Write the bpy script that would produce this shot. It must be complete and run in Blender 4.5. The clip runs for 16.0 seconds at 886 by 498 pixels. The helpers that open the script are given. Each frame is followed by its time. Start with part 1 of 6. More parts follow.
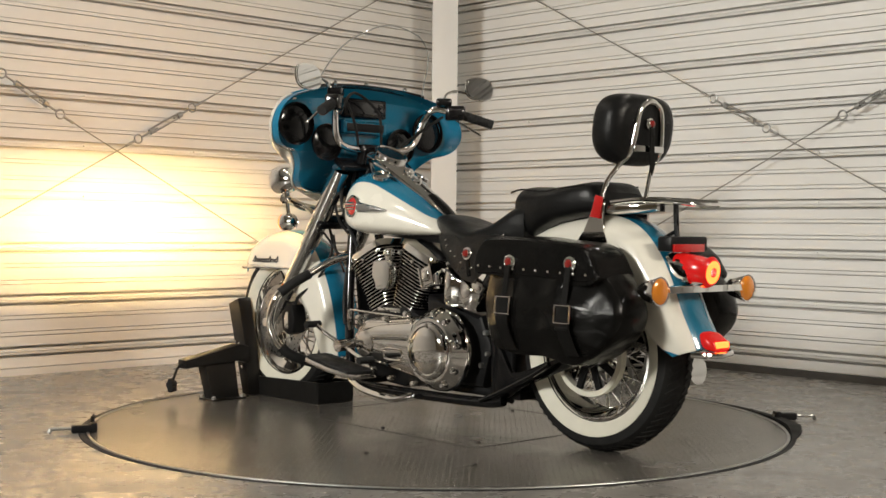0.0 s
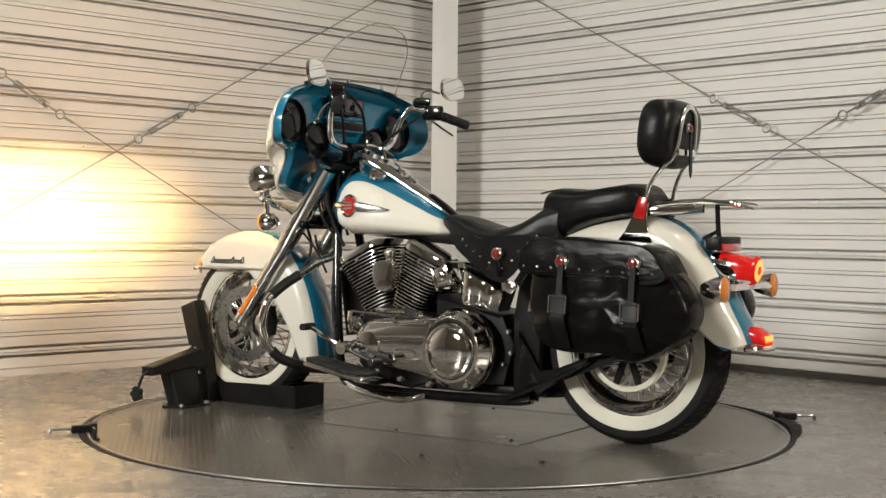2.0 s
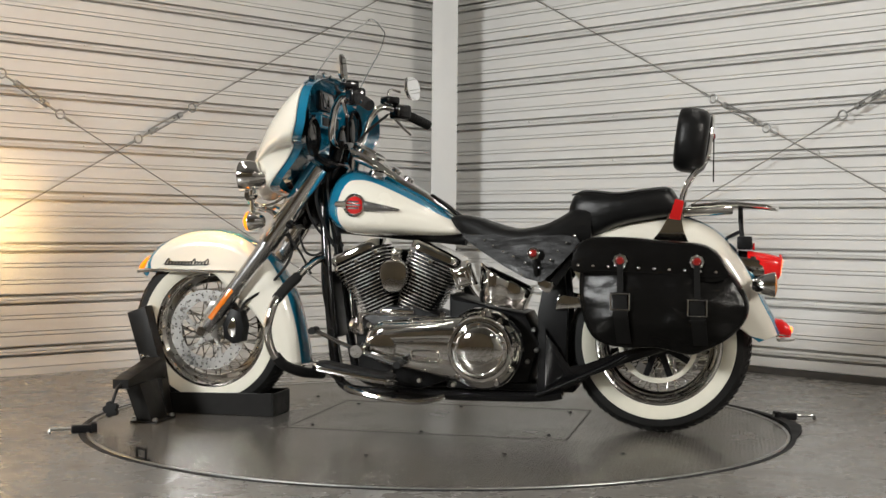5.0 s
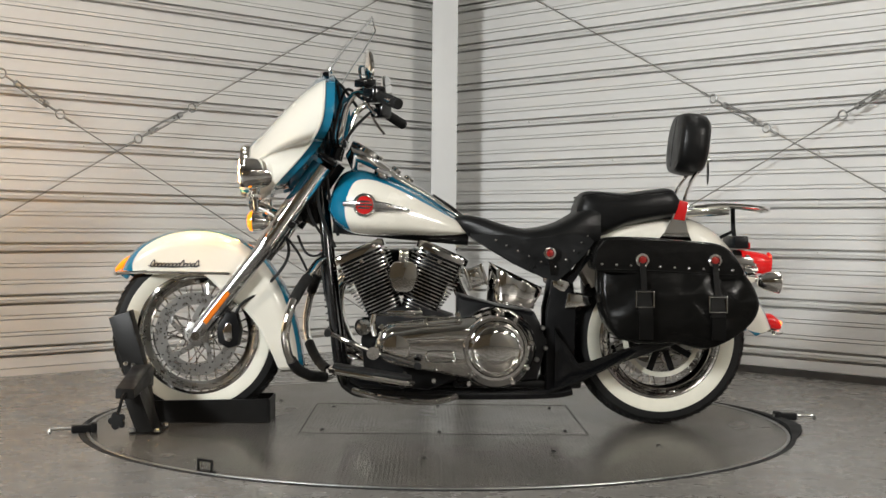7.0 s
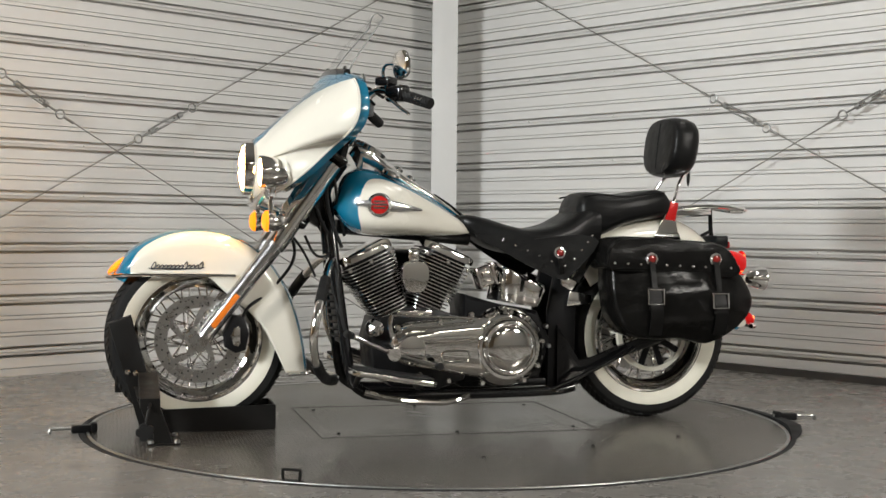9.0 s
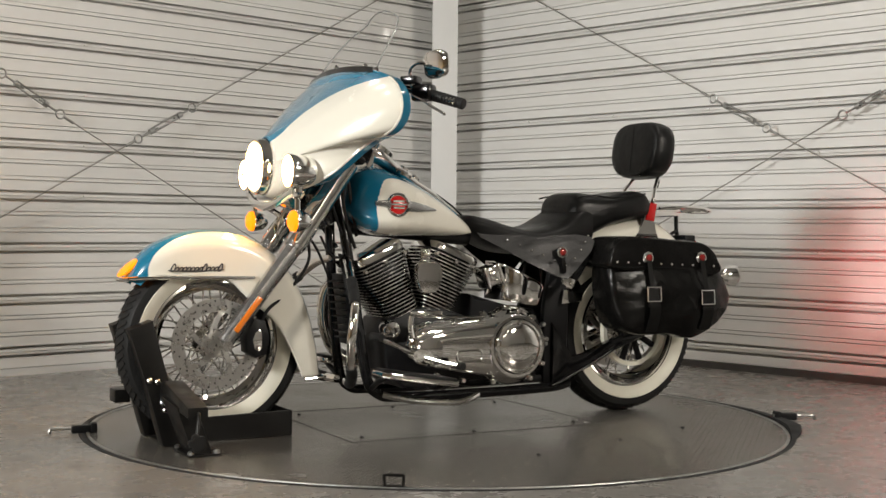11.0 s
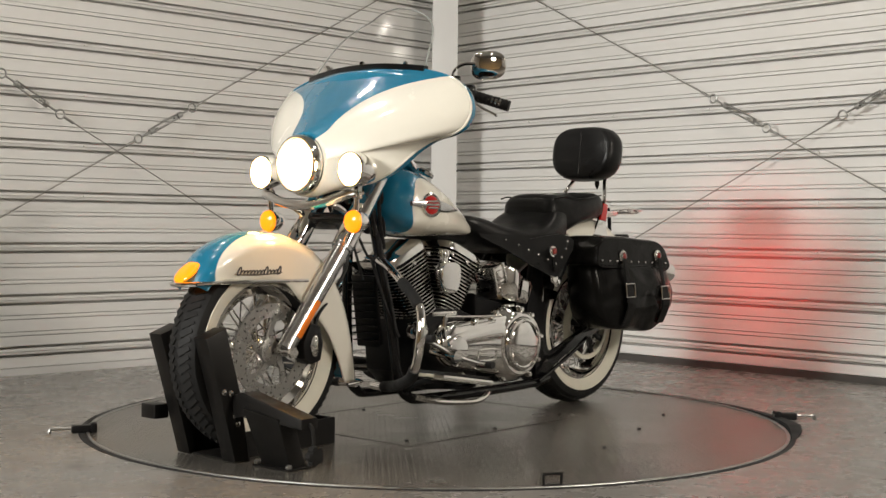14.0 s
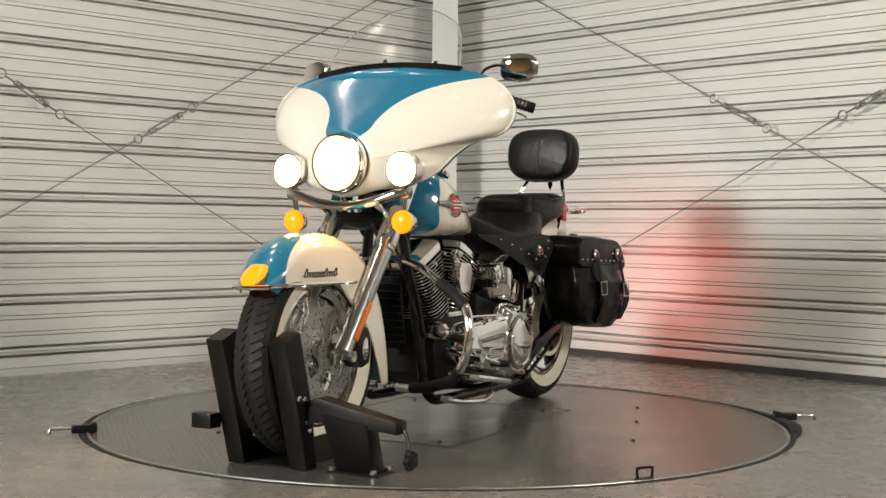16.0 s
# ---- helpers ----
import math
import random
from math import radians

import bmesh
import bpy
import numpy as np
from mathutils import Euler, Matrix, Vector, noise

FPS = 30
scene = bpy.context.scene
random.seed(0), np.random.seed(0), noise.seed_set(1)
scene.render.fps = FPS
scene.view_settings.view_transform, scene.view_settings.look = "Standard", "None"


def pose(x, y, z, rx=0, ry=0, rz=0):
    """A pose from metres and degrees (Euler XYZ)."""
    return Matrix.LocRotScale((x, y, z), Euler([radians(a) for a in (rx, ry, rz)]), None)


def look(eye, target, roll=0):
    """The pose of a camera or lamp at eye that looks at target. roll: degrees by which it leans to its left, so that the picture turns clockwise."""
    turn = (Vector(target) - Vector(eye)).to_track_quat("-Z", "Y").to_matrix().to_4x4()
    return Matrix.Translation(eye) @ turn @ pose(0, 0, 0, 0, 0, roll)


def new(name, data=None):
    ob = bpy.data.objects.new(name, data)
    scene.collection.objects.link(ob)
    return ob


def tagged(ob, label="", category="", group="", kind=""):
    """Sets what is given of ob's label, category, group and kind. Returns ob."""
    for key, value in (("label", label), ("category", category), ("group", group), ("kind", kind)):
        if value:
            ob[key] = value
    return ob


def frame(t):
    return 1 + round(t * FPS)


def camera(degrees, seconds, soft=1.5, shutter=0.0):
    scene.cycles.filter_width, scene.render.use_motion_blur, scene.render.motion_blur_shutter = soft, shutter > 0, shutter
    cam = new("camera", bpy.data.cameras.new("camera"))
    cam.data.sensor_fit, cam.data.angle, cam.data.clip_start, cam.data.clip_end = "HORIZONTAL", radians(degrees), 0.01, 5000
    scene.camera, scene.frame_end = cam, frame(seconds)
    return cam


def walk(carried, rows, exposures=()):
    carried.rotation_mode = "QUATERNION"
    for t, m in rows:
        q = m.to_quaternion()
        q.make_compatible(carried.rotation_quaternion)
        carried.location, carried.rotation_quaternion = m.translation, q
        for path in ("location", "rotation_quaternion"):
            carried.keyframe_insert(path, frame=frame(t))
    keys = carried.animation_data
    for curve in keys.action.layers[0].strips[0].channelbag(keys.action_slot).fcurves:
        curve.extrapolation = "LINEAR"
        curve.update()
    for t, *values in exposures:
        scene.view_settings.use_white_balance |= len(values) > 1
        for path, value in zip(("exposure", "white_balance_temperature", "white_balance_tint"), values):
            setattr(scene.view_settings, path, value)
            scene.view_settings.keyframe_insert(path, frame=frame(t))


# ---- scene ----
# ---- camera, which stands still ----
cam = camera(38.11, 16.0)
EYE = (0.0, -4.589, 0.690)
STAND = look(EYE, (EYE[0] + 0.0222, EYE[1] + 10.0, EYE[2] - 0.1625), 0.547)
walk(cam, [(0.0, STAND), (16.0, STAND)],
     exposures=[(0.0, -0.04, 7350, 10), (4.0, -0.04, 6950, 10), (7.0, 0.08, 6700, 9), (9.0, 0.08, 6700, 9), (12.0, 0.02, 7250, 11), (14.0, 0.05, 7250, 11), (16.0, 0.16, 7350, 11)])


def turn_at(t):
    """The turntable's angle in degrees at t seconds."""
    return 187.44 + 6.8165 * (t - 8.0) - 0.00344 * (t - 8.0) ** 2


# ---- light ----
world = bpy.data.worlds.new("world")
scene.world = world
world.use_nodes = True
world.node_tree.nodes["Background"].inputs["Color"].default_value = (0.9, 0.95, 1.0, 1)
world.node_tree.nodes["Background"].inputs["Strength"].default_value = 0.02


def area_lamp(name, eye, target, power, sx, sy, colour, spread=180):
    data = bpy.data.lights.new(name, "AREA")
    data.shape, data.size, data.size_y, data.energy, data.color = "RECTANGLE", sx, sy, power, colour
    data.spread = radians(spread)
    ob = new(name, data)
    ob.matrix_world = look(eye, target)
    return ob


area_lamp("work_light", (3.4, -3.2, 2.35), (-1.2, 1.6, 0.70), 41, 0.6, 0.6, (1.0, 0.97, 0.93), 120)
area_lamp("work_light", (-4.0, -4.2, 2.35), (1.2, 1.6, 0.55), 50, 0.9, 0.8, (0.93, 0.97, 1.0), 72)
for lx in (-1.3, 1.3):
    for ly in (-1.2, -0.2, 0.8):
        area_lamp("ceiling_spot_and_fill_light", (lx, ly, 3.05), (lx, ly, 0), 3.8, 0.16, 0.16, (1.0, 0.98, 0.95))

# added fill lamps behind the camera, to brighten what the chrome mirrors
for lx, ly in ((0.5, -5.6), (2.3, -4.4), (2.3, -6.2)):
    area_lamp("ceiling_spot_and_fill_light", (lx, ly, 3.05), (lx, ly, 0), 9, 0.6, 0.6, (1.0, 0.95, 0.86))

# ---- materials ----


class Nodes:
    """A small wrapper round a node tree with a Principled shader."""

    def __init__(self, name, colour=(0.5, 0.5, 0.5), rough=0.5, metal=0.0, coat=0.0):
        self.mat = bpy.data.materials.new(name)
        self.mat.use_nodes = True
        self.tree = self.mat.node_tree
        self.p = self.tree.nodes["Principled BSDF"]
        self.set("Base Color", (*colour, 1))
        self.set("Roughness", rough)
        self.set("Metallic", metal)
        self.set("Coat Weight", coat)
        self.set("Coat Roughness", 0.03)
        self.co = self.node("ShaderNodeTexCoord").outputs["Object"]

    def node(self, kind, **props):
        n = self.tree.nodes.new(kind)
        for k, v in props.items():
            setattr(n, k, v)
        return n

    def set(self, key, value):
        self.p.inputs[key].default_value = value

    def link(self, a, b):
        self.tree.links.new(a, b)

    def noise(self, scale, detail=4.0, rough=0.55, stretch=None):
        n = self.node("ShaderNodeTexNoise")
        n.inputs["Scale"].default_value, n.inputs["Detail"].default_value, n.inputs["Roughness"].default_value = scale, detail, rough
        if stretch:
            m = self.node("ShaderNodeMapping")
            m.inputs["Scale"].default_value = stretch
            self.link(self.co, m.inputs["Vector"])
            self.link(m.outputs[0], n.inputs["Vector"])
        else:
            self.link(self.co, n.inputs["Vector"])
        return n.outputs["Fac"]

    def ramp(self, fac, stops):
        r = self.node("ShaderNodeValToRGB")
        e = r.color_ramp.elements
        while len(e) < len(stops):
            e.new(0.5)
        for el, (pos, c) in zip(e, stops):
            el.position = pos
            el.color = (c, c, c, 1) if isinstance(c, (int, float)) else (*c, 1)
        self.link(fac, r.inputs["Fac"])
        return r.outputs["Color"]

    def mix(self, fac, a, b, mode="MIX"):
        m = self.node("ShaderNodeMix", data_type="RGBA", blend_type=mode)
        for key, v in ((0, fac), (6, a), (7, b)):
            if isinstance(v, (int, float)):
                m.inputs[key].default_value = v if key == 0 else (v, v, v, 1)
            elif isinstance(v, tuple):
                m.inputs[key].default_value = (*v, 1)
            else:
                self.link(v, m.inputs[key])
        return m.outputs[2]

    def bump(self, height, strength=0.2, distance=0.002, into=None):
        b = self.node("ShaderNodeBump")
        b.inputs["Strength"].default_value, b.inputs["Distance"].default_value = strength, distance
        self.link(height, b.inputs["Height"])
        if into is not None:
            self.link(into, b.inputs["Normal"])
        self.link(b.outputs[0], self.p.inputs["Normal"])
        return b.outputs[0]

    def colour(self, c):
        self.link(c, self.p.inputs["Base Color"])

    def rough(self, c):
        self.link(c, self.p.inputs["Roughness"])


def simple(name, colour, rough, metal=0.0, coat=0.0, vary=0.12, scale=30.0, bump=0.0, bscale=200.0, spec=0.5):
    n = Nodes(name, colour, rough, metal, coat)
    n.set("Specular IOR Level", spec)
    f = n.noise(scale, 5)
    n.colour(n.mix(f, tuple(c * (1 - vary) for c in colour), tuple(min(1, c * (1 + vary)) for c in colour)))
    n.rough(n.ramp(n.noise(scale * 0.6, 6), [(0.3, max(0.02, rough * 0.75)), (0.7, min(1, rough * 1.3))]))
    if bump:
        n.bump(n.noise(bscale, 3), bump, 0.001)
    return n.mat


def glow(name, colour, strength, base=(0.8, 0.8, 0.8)):
    n = Nodes(name, base, 0.2)
    n.set("Emission Color", (*colour, 1))
    n.set("Emission Strength", strength)
    return n.mat


def two_tone(name, inside, outside):
    """Gloss paint in two colours; the mesh attribute 'panel' is above zero inside the panel."""
    n = Nodes(name, inside, 0.22, 0.0, 1.0)
    a = n.node("ShaderNodeAttribute", attribute_name="panel")
    mr = n.node("ShaderNodeMapRange")
    mr.inputs["From Min"].default_value, mr.inputs["From Max"].default_value = -0.0006, 0.0006
    n.link(a.outputs["Fac"], mr.inputs["Value"])
    f = n.noise(60, 3)
    ins = n.mix(f, tuple(c * 0.97 for c in inside), inside)
    out = n.mix(f, tuple(c * 0.9 for c in outside), tuple(c * 1.08 for c in outside))
    n.colour(n.mix(mr.outputs["Result"], out, ins))
    n.rough(n.ramp(n.noise(9, 5), [(0.3, 0.18), (0.7, 0.28)]))
    return n.mat


def wall_material():
    n = Nodes("white_wall_metal", (0.74, 0.73, 0.71), 0.42)
    dirt = n.noise(1.3, 7, 0.6, (1, 1, 0.5))
    streak = n.noise(5, 6, 0.6, (0.35, 0.35, 5))
    c = n.mix(n.ramp(dirt, [(0.35, 0.0), (0.75, 0.6)]), (0.76, 0.755, 0.74), (0.68, 0.665, 0.63))
    c = n.mix(n.ramp(streak, [(0.55, 0.0), (0.8, 0.35)]), c, (0.62, 0.60, 0.56))
    n.colour(c)
    n.rough(n.ramp(dirt, [(0.3, 0.36), (0.7, 0.5)]))
    n.bump(n.noise(14, 3), 0.12, 0.002)
    return n.mat


def floor_material():
    n = Nodes("grey_concrete", (0.2, 0.19, 0.17), 0.45)
    big, mid, fine = n.noise(0.9, 6, 0.6), n.noise(7, 8, 0.65), n.noise(90, 4)
    c = n.mix(n.ramp(big, [(0.3, 0.0), (0.7, 1.0)]), (0.21, 0.195, 0.175), (0.28, 0.262, 0.238))
    c = n.mix(n.ramp(mid, [(0.45, 0.0), (0.75, 0.7)]), c, (0.16, 0.148, 0.132))
    c = n.mix(0.25, c, n.ramp(fine, [(0.3, 0.12), (0.7, 0.34)]))
    spots = n.noise(2.6, 2)
    c = n.mix(n.ramp(spots, [(0.70, 0.0), (0.74, 0.6)]), c, (0.045, 0.038, 0.032))
    n.colour(c)
    n.rough(n.ramp(mid, [(0.3, 0.19), (0.7, 0.36)]))
    n.bump(n.mix(0.5, mid, fine), 0.15, 0.003)
    return n.mat


def plate_material():
    """Steel tread plate: rows of small crossed lozenges in relief."""
    n = Nodes("steel_tread_plate", (0.2, 0.19, 0.18), 0.4, 0.55)
    sep = n.node("ShaderNodeSeparateXYZ")
    n.link(n.co, sep.inputs[0])

    def math(op, a, b=None):
        m = n.node("ShaderNodeMath", operation=op)
        for i, v in enumerate((a, b)):
            if v is None:
                continue
            if isinstance(v, (int, float)):
                m.inputs[i].default_value = v
            else:
                n.link(v, m.inputs[i])
        return m.outputs[0]

    P = 0.026

    def lozenge(u, v, ou, ov):
        a = math("SUBTRACT", math("FRACT", math("ADD", math("DIVIDE", u, P), ou)), 0.5)
        b = math("SUBTRACT", math("FRACT", math("ADD", math("DIVIDE", v, P), ov)), 0.5)
        q = math("ADD", math("POWER", math("DIVIDE", math("ABSOLUTE", a), 0.42), 2.0), math("POWER", math("DIVIDE", math("ABSOLUTE", b), 0.15), 2.0))
        return math("MAXIMUM", math("SUBTRACT", 1.0, q), 0.0)

    x, y = sep.outputs["X"], sep.outputs["Y"]
    u, v = math("ADD", x, y), math("SUBTRACT", x, y)
    h = math("MAXIMUM", lozenge(u, v, 0.0, 0.0), lozenge(v, u, 0.5, 0.5))
    wear = n.noise(2.2, 7, 0.6)
    fine = n.noise(45, 5)
    c = n.mix(n.ramp(wear, [(0.3, 0.0), (0.7, 1.0)]), (0.15, 0.138, 0.122), (0.24, 0.222, 0.2))
    c = n.mix(n.ramp(fine, [(0.4, 0.0), (0.8, 0.5)]), c, (0.10, 0.09, 0.08))
    c = n.mix(math("MULTIPLY", h, 0.6), c, (0.36, 0.34, 0.31))
    n.colour(c)
    n.rough(n.ramp(wear, [(0.3, 0.15), (0.7, 0.30)]))
    n.bump(h, 1.0, 0.0034)
    return n.mat


def leather_material(name, colour, rough, spec):
    n = Nodes(name, colour, rough)
    n.set("Specular IOR Level", spec)
    vor = n.node("ShaderNodeTexVoronoi")
    vor.inputs["Scale"].default_value = 420
    n.link(n.co, vor.inputs["Vector"])
    crease = n.noise(9, 6, 0.6)
    n.colour(n.mix(crease, tuple(c * 0.75 for c in colour), tuple(c * 1.4 for c in colour)))
    n.rough(n.ramp(crease, [(0.3, rough * 0.8), (0.7, min(1, rough * 1.3))]))
    soft = n.noise(8, 4, 0.5, (1.0, 1.0, 1.7))
    first = n.node("ShaderNodeBump")
    first.inputs["Strength"].default_value, first.inputs["Distance"].default_value = 0.5, 0.012
    n.link(soft, first.inputs["Height"])
    n.bump(n.mix(0.5, vor.outputs["Distance"], crease), 0.18, 0.0015, first.outputs[0])
    return n.mat


def glass_material(name, tint, rough=0.02):
    n = Nodes(name, tint, rough)
    clear, gloss, fres, mixed = n.node("ShaderNodeBsdfTransparent"), n.node("ShaderNodeBsdfGlossy"), n.node("ShaderNodeLayerWeight"), n.node("ShaderNodeMixShader")
    clear.inputs["Color"].default_value = (*tint, 1)
    gloss.inputs["Roughness"].default_value = rough
    fres.inputs["Blend"].default_value = 0.22
    part_of = n.node("ShaderNodeMath", operation="MULTIPLY")
    part_of.inputs[1].default_value = 0.12
    n.link(fres.outputs["Facing"], part_of.inputs[0])
    n.link(part_of.outputs[0], mixed.inputs[0])
    n.link(clear.outputs[0], mixed.inputs[1])
    n.link(gloss.outputs[0], mixed.inputs[2])
    n.link(mixed.outputs[0], n.tree.nodes["Material Output"].inputs["Surface"])
    return n.mat


TEAL = (0.004, 0.165, 0.285)
CREAM = (0.80, 0.765, 0.67)
M_WALL, M_FLOOR, M_PLATE = wall_material(), floor_material(), plate_material()
M_FARWALL = simple("tan_far_wall", (0.30, 0.25, 0.18), 0.7, vary=0.15, scale=2)
M_COLUMN = simple("pale_grey_paint", (0.72, 0.72, 0.71), 0.5, vary=0.05, scale=6, bump=0.1)
M_CEIL = simple("grey_insulation", (0.30, 0.30, 0.29), 0.7, vary=0.08, scale=3)
M_DARKTRIM = simple("dark_base_trim", (0.06, 0.055, 0.05), 0.7)
M_PAINT = two_tone("cream_and_teal_paint", CREAM, TEAL)
M_TEAL = simple("teal_gloss_paint", TEAL, 0.22, coat=1.0, vary=0.06)
M_CREAM = simple("cream_gloss_paint", CREAM, 0.22, coat=1.0, vary=0.03)
M_CHROME = simple("chrome", (0.90, 0.89, 0.87), 0.05, 1.0, vary=0.03, scale=40)
M_ALU = simple("polished_aluminium", (0.6, 0.6, 0.6), 0.22, 1.0, vary=0.1, scale=60)
M_DISC = simple("brushed_disc_steel", (0.52, 0.51, 0.49), 0.3, 1.0, vary=0.15, scale=90)
M_STEEL = simple("galvanised_steel", (0.42, 0.42, 0.41), 0.38, 1.0, vary=0.2, scale=80)
M_CABLE = simple("steel_cable", (0.34, 0.33, 0.31), 0.45, 0.8, vary=0.2, scale=300)
M_BLACK = simple("gloss_black_paint", (0.006, 0.006, 0.0065), 0.14, coat=0.2, spec=0.35)
M_SATIN = simple("satin_black_metal", (0.007, 0.007, 0.0075), 0.40, vary=0.2, spec=0.22)
M_CHOCK = simple("worn_black_powder_coat", (0.008, 0.0075, 0.007), 0.42, vary=0.35, scale=18, bump=0.2, spec=0.25)
M_RUBBER = simple("black_rubber", (0.012, 0.012, 0.012), 0.6, vary=0.25, bump=0.2, bscale=300, spec=0.25)
M_SEAL = simple("black_foam_seal", (0.006, 0.006, 0.006), 0.95, vary=0.3, bump=0.3)
M_WHITEWALL = simple("cream_whitewall_rubber", (0.74, 0.71, 0.60), 0.55, vary=0.07, scale=25)
M_LEATHER = leather_material("black_leather", (0.005, 0.0048, 0.0045), 0.21, 0.15)
M_STRAP = leather_material("black_strap_leather", (0.006, 0.0058, 0.0055), 0.45, 0.15)
M_SEAT = leather_material("black_seat_vinyl", (0.007, 0.007, 0.007), 0.33, 0.2)
M_FIN_EDGE = simple("machined_fin_edge", (0.66, 0.65, 0.62), 0.26, 1.0)
M_HEAD = glow("lit_headlight", (1.0, 0.52, 0.14), 90)
M_BULB = glow("lit_bulb", (1.0, 0.68, 0.30), 28000)
M_LENSRIM = glow("lit_lamp_lens", (1.0, 0.72, 0.36), 7)
M_AMBERLIT = glow("lit_amber_lens", (1.0, 0.24, 0.006), 1.5, (0.6, 0.17, 0.01))
M_AMBER = simple("amber_lens", (0.75, 0.24, 0.02), 0.12, coat=1.0)
M_REDLIT = glow("lit_red_lens", (1.0, 0.010, 0.010), 0.26, (0.45, 0.012, 0.012))
M_REDHOT = glow("lit_red_bulb", (1.0, 0.018, 0.016), 4600, (0.7, 0.05, 0.05))
M_REDGLOW = glow("lit_red_filament", (1.0, 0.13, 0.025), 5.0, (0.7, 0.05, 0.05))
M_JEWEL = simple("dark_red_glass", (0.22, 0.012, 0.01), 0.15, coat=1.0)
M_LENSEDGE = glow("lit_lens_edge", (1.0, 0.60, 0.20), 2.4)
M_RED = simple("red_reflector", (0.5, 0.012, 0.012), 0.15, coat=1.0)
M_ORANGE = simple("orange_reflector", (0.8, 0.2, 0.015), 0.2, coat=1.0)
M_GLASS = glass_material("clear_windshield", (0.985, 0.985, 0.985), 0.2)
M_PANEEDGE = simple("polished_acrylic_edge", (0.30, 0.31, 0.30), 0.15, coat=1.0)
M_MIRROR = simple("mirror_glass", (0.85, 0.85, 0.85), 0.02, 1.0, vary=0.01)
M_SCREEN = simple("dark_display", (0.01, 0.01, 0.012), 0.08, coat=1.0)
M_LETTER = simple("dark_lettering", (0.03, 0.03, 0.035), 0.35)

# ---- mesh helpers ----


def part(name, bm, material, parent=None, label="", smooth=True, edge=None):
    """Links a bmesh as one mesh object under a thing or part."""
    me = bpy.data.meshes.new(name)
    bmesh.ops.recalc_face_normals(bm, faces=bm.faces)
    bm.to_mesh(me)
    bm.free()
    for m in material if isinstance(material, (list, tuple)) else [material]:
        me.materials.append(m)
    ob = new(name, me)
    if smooth:
        me.polygons.foreach_set("use_smooth", [True] * len(me.polygons))
        me.set_sharp_from_angle(angle=radians(edge or 35))
    if parent is not None:
        ob.parent = parent
    if label:
        ob["label"] = label
    return ob


def empty(name, label, category, group="", kind=""):
    return tagged(new(name), label, category, group, kind)


def V(*a):
    return Vector(a)


def box(bm, lo, hi, bevel=0.0, segs=2, m=None):
    c = [(a + b) / 2 for a, b in zip(lo, hi)]
    s = [abs(b - a) for a, b in zip(lo, hi)]
    mat = Matrix.Translation(c) @ Matrix.Diagonal((*s, 1))
    if m is not None:
        mat = m @ mat
    vs = bmesh.ops.create_cube(bm, size=1, matrix=mat)["verts"]
    if bevel:
        es = list({e for v in vs for e in v.link_edges})
        bmesh.ops.bevel(bm, geom=es, offset=bevel, segments=segs, profile=0.5, affect="EDGES")
    return bm


def basis(d):
    d = d.normalized()
    a = V(0, 0, 1) if abs(d.z) < 0.9 else V(1, 0, 0)
    x = a.cross(d).normalized()
    return x, d.cross(x), d


def rod(bm, a, b, r, r2=None, n=14, cap=True):
    """A cylinder or cone from a to b."""
    a, b = Vector(a), Vector(b)
    x, y, d = basis(b - a)
    r2 = r if r2 is None else r2
    rings = []
    for p, q in ((a, r), (b, r2)):
        rings.append([bm.verts.new(p + (x * math.cos(k) + y * math.sin(k)) * q) for k in (2 * math.pi * i / n for i in range(n))])
    for i in range(n):
        j = (i + 1) % n
        bm.faces.new((rings[0][i], rings[0][j], rings[1][j], rings[1][i]))
    if cap:
        bm.faces.new(rings[0][::-1])
        bm.faces.new(rings[1])
    return bm


def curve_points(pts, steps=6, closed=False):
    """Catmull-Rom through the points."""
    P = [Vector(p) for p in pts]
    out = []
    n = len(P)
    for i in range(n if closed else n - 1):
        if closed:
            a, b, c, d = P[i - 1], P[i], P[(i + 1) % n], P[(i + 2) % n]
        else:
            a, b, c, d = P[max(i - 1, 0)], P[i], P[i + 1], P[min(i + 2, n - 1)]
        for k in range(steps):
            t = k / steps
            out.append(0.5 * ((2 * b) + (c - a) * t + (2 * a - 5 * b + 4 * c - d) * t * t + (3 * b - a - 3 * c + d) * t ** 3))
    if not closed:
        out.append(P[-1])
    return out


def tube(bm, pts, r, n=10, steps=6, closed=False, flat=1.0):
    """A round tube along a smooth line; r may be a function of 0..1."""
    P = curve_points(pts, steps, closed)
    rings = []
    side = None
    for i, p in enumerate(P):
        if closed:
            d = P[(i + 1) % len(P)] - P[i - 1]
        else:
            d = P[min(i + 1, len(P) - 1)] - P[max(i - 1, 0)]
        d.normalize()
        if side is None:
            side = basis(d)[0]
        side = (side - d * side.dot(d)).normalized()
        up = d.cross(side)
        q = r(i / (len(P) - 1)) if callable(r) else r
        rings.append([bm.verts.new(p + side * math.cos(k) * q + up * math.sin(k) * q * flat) for k in (2 * math.pi * j / n for j in range(n))])
    m = len(rings)
    for i in range(m if closed else m - 1):
        A, B = rings[i], rings[(i + 1) % m]
        for j in range(n):
            k = (j + 1) % n
            bm.faces.new((A[j], A[k], B[k], B[j]))
    if not closed:
        bm.faces.new(rings[0][::-1])
        bm.faces.new(rings[-1])
    return bm


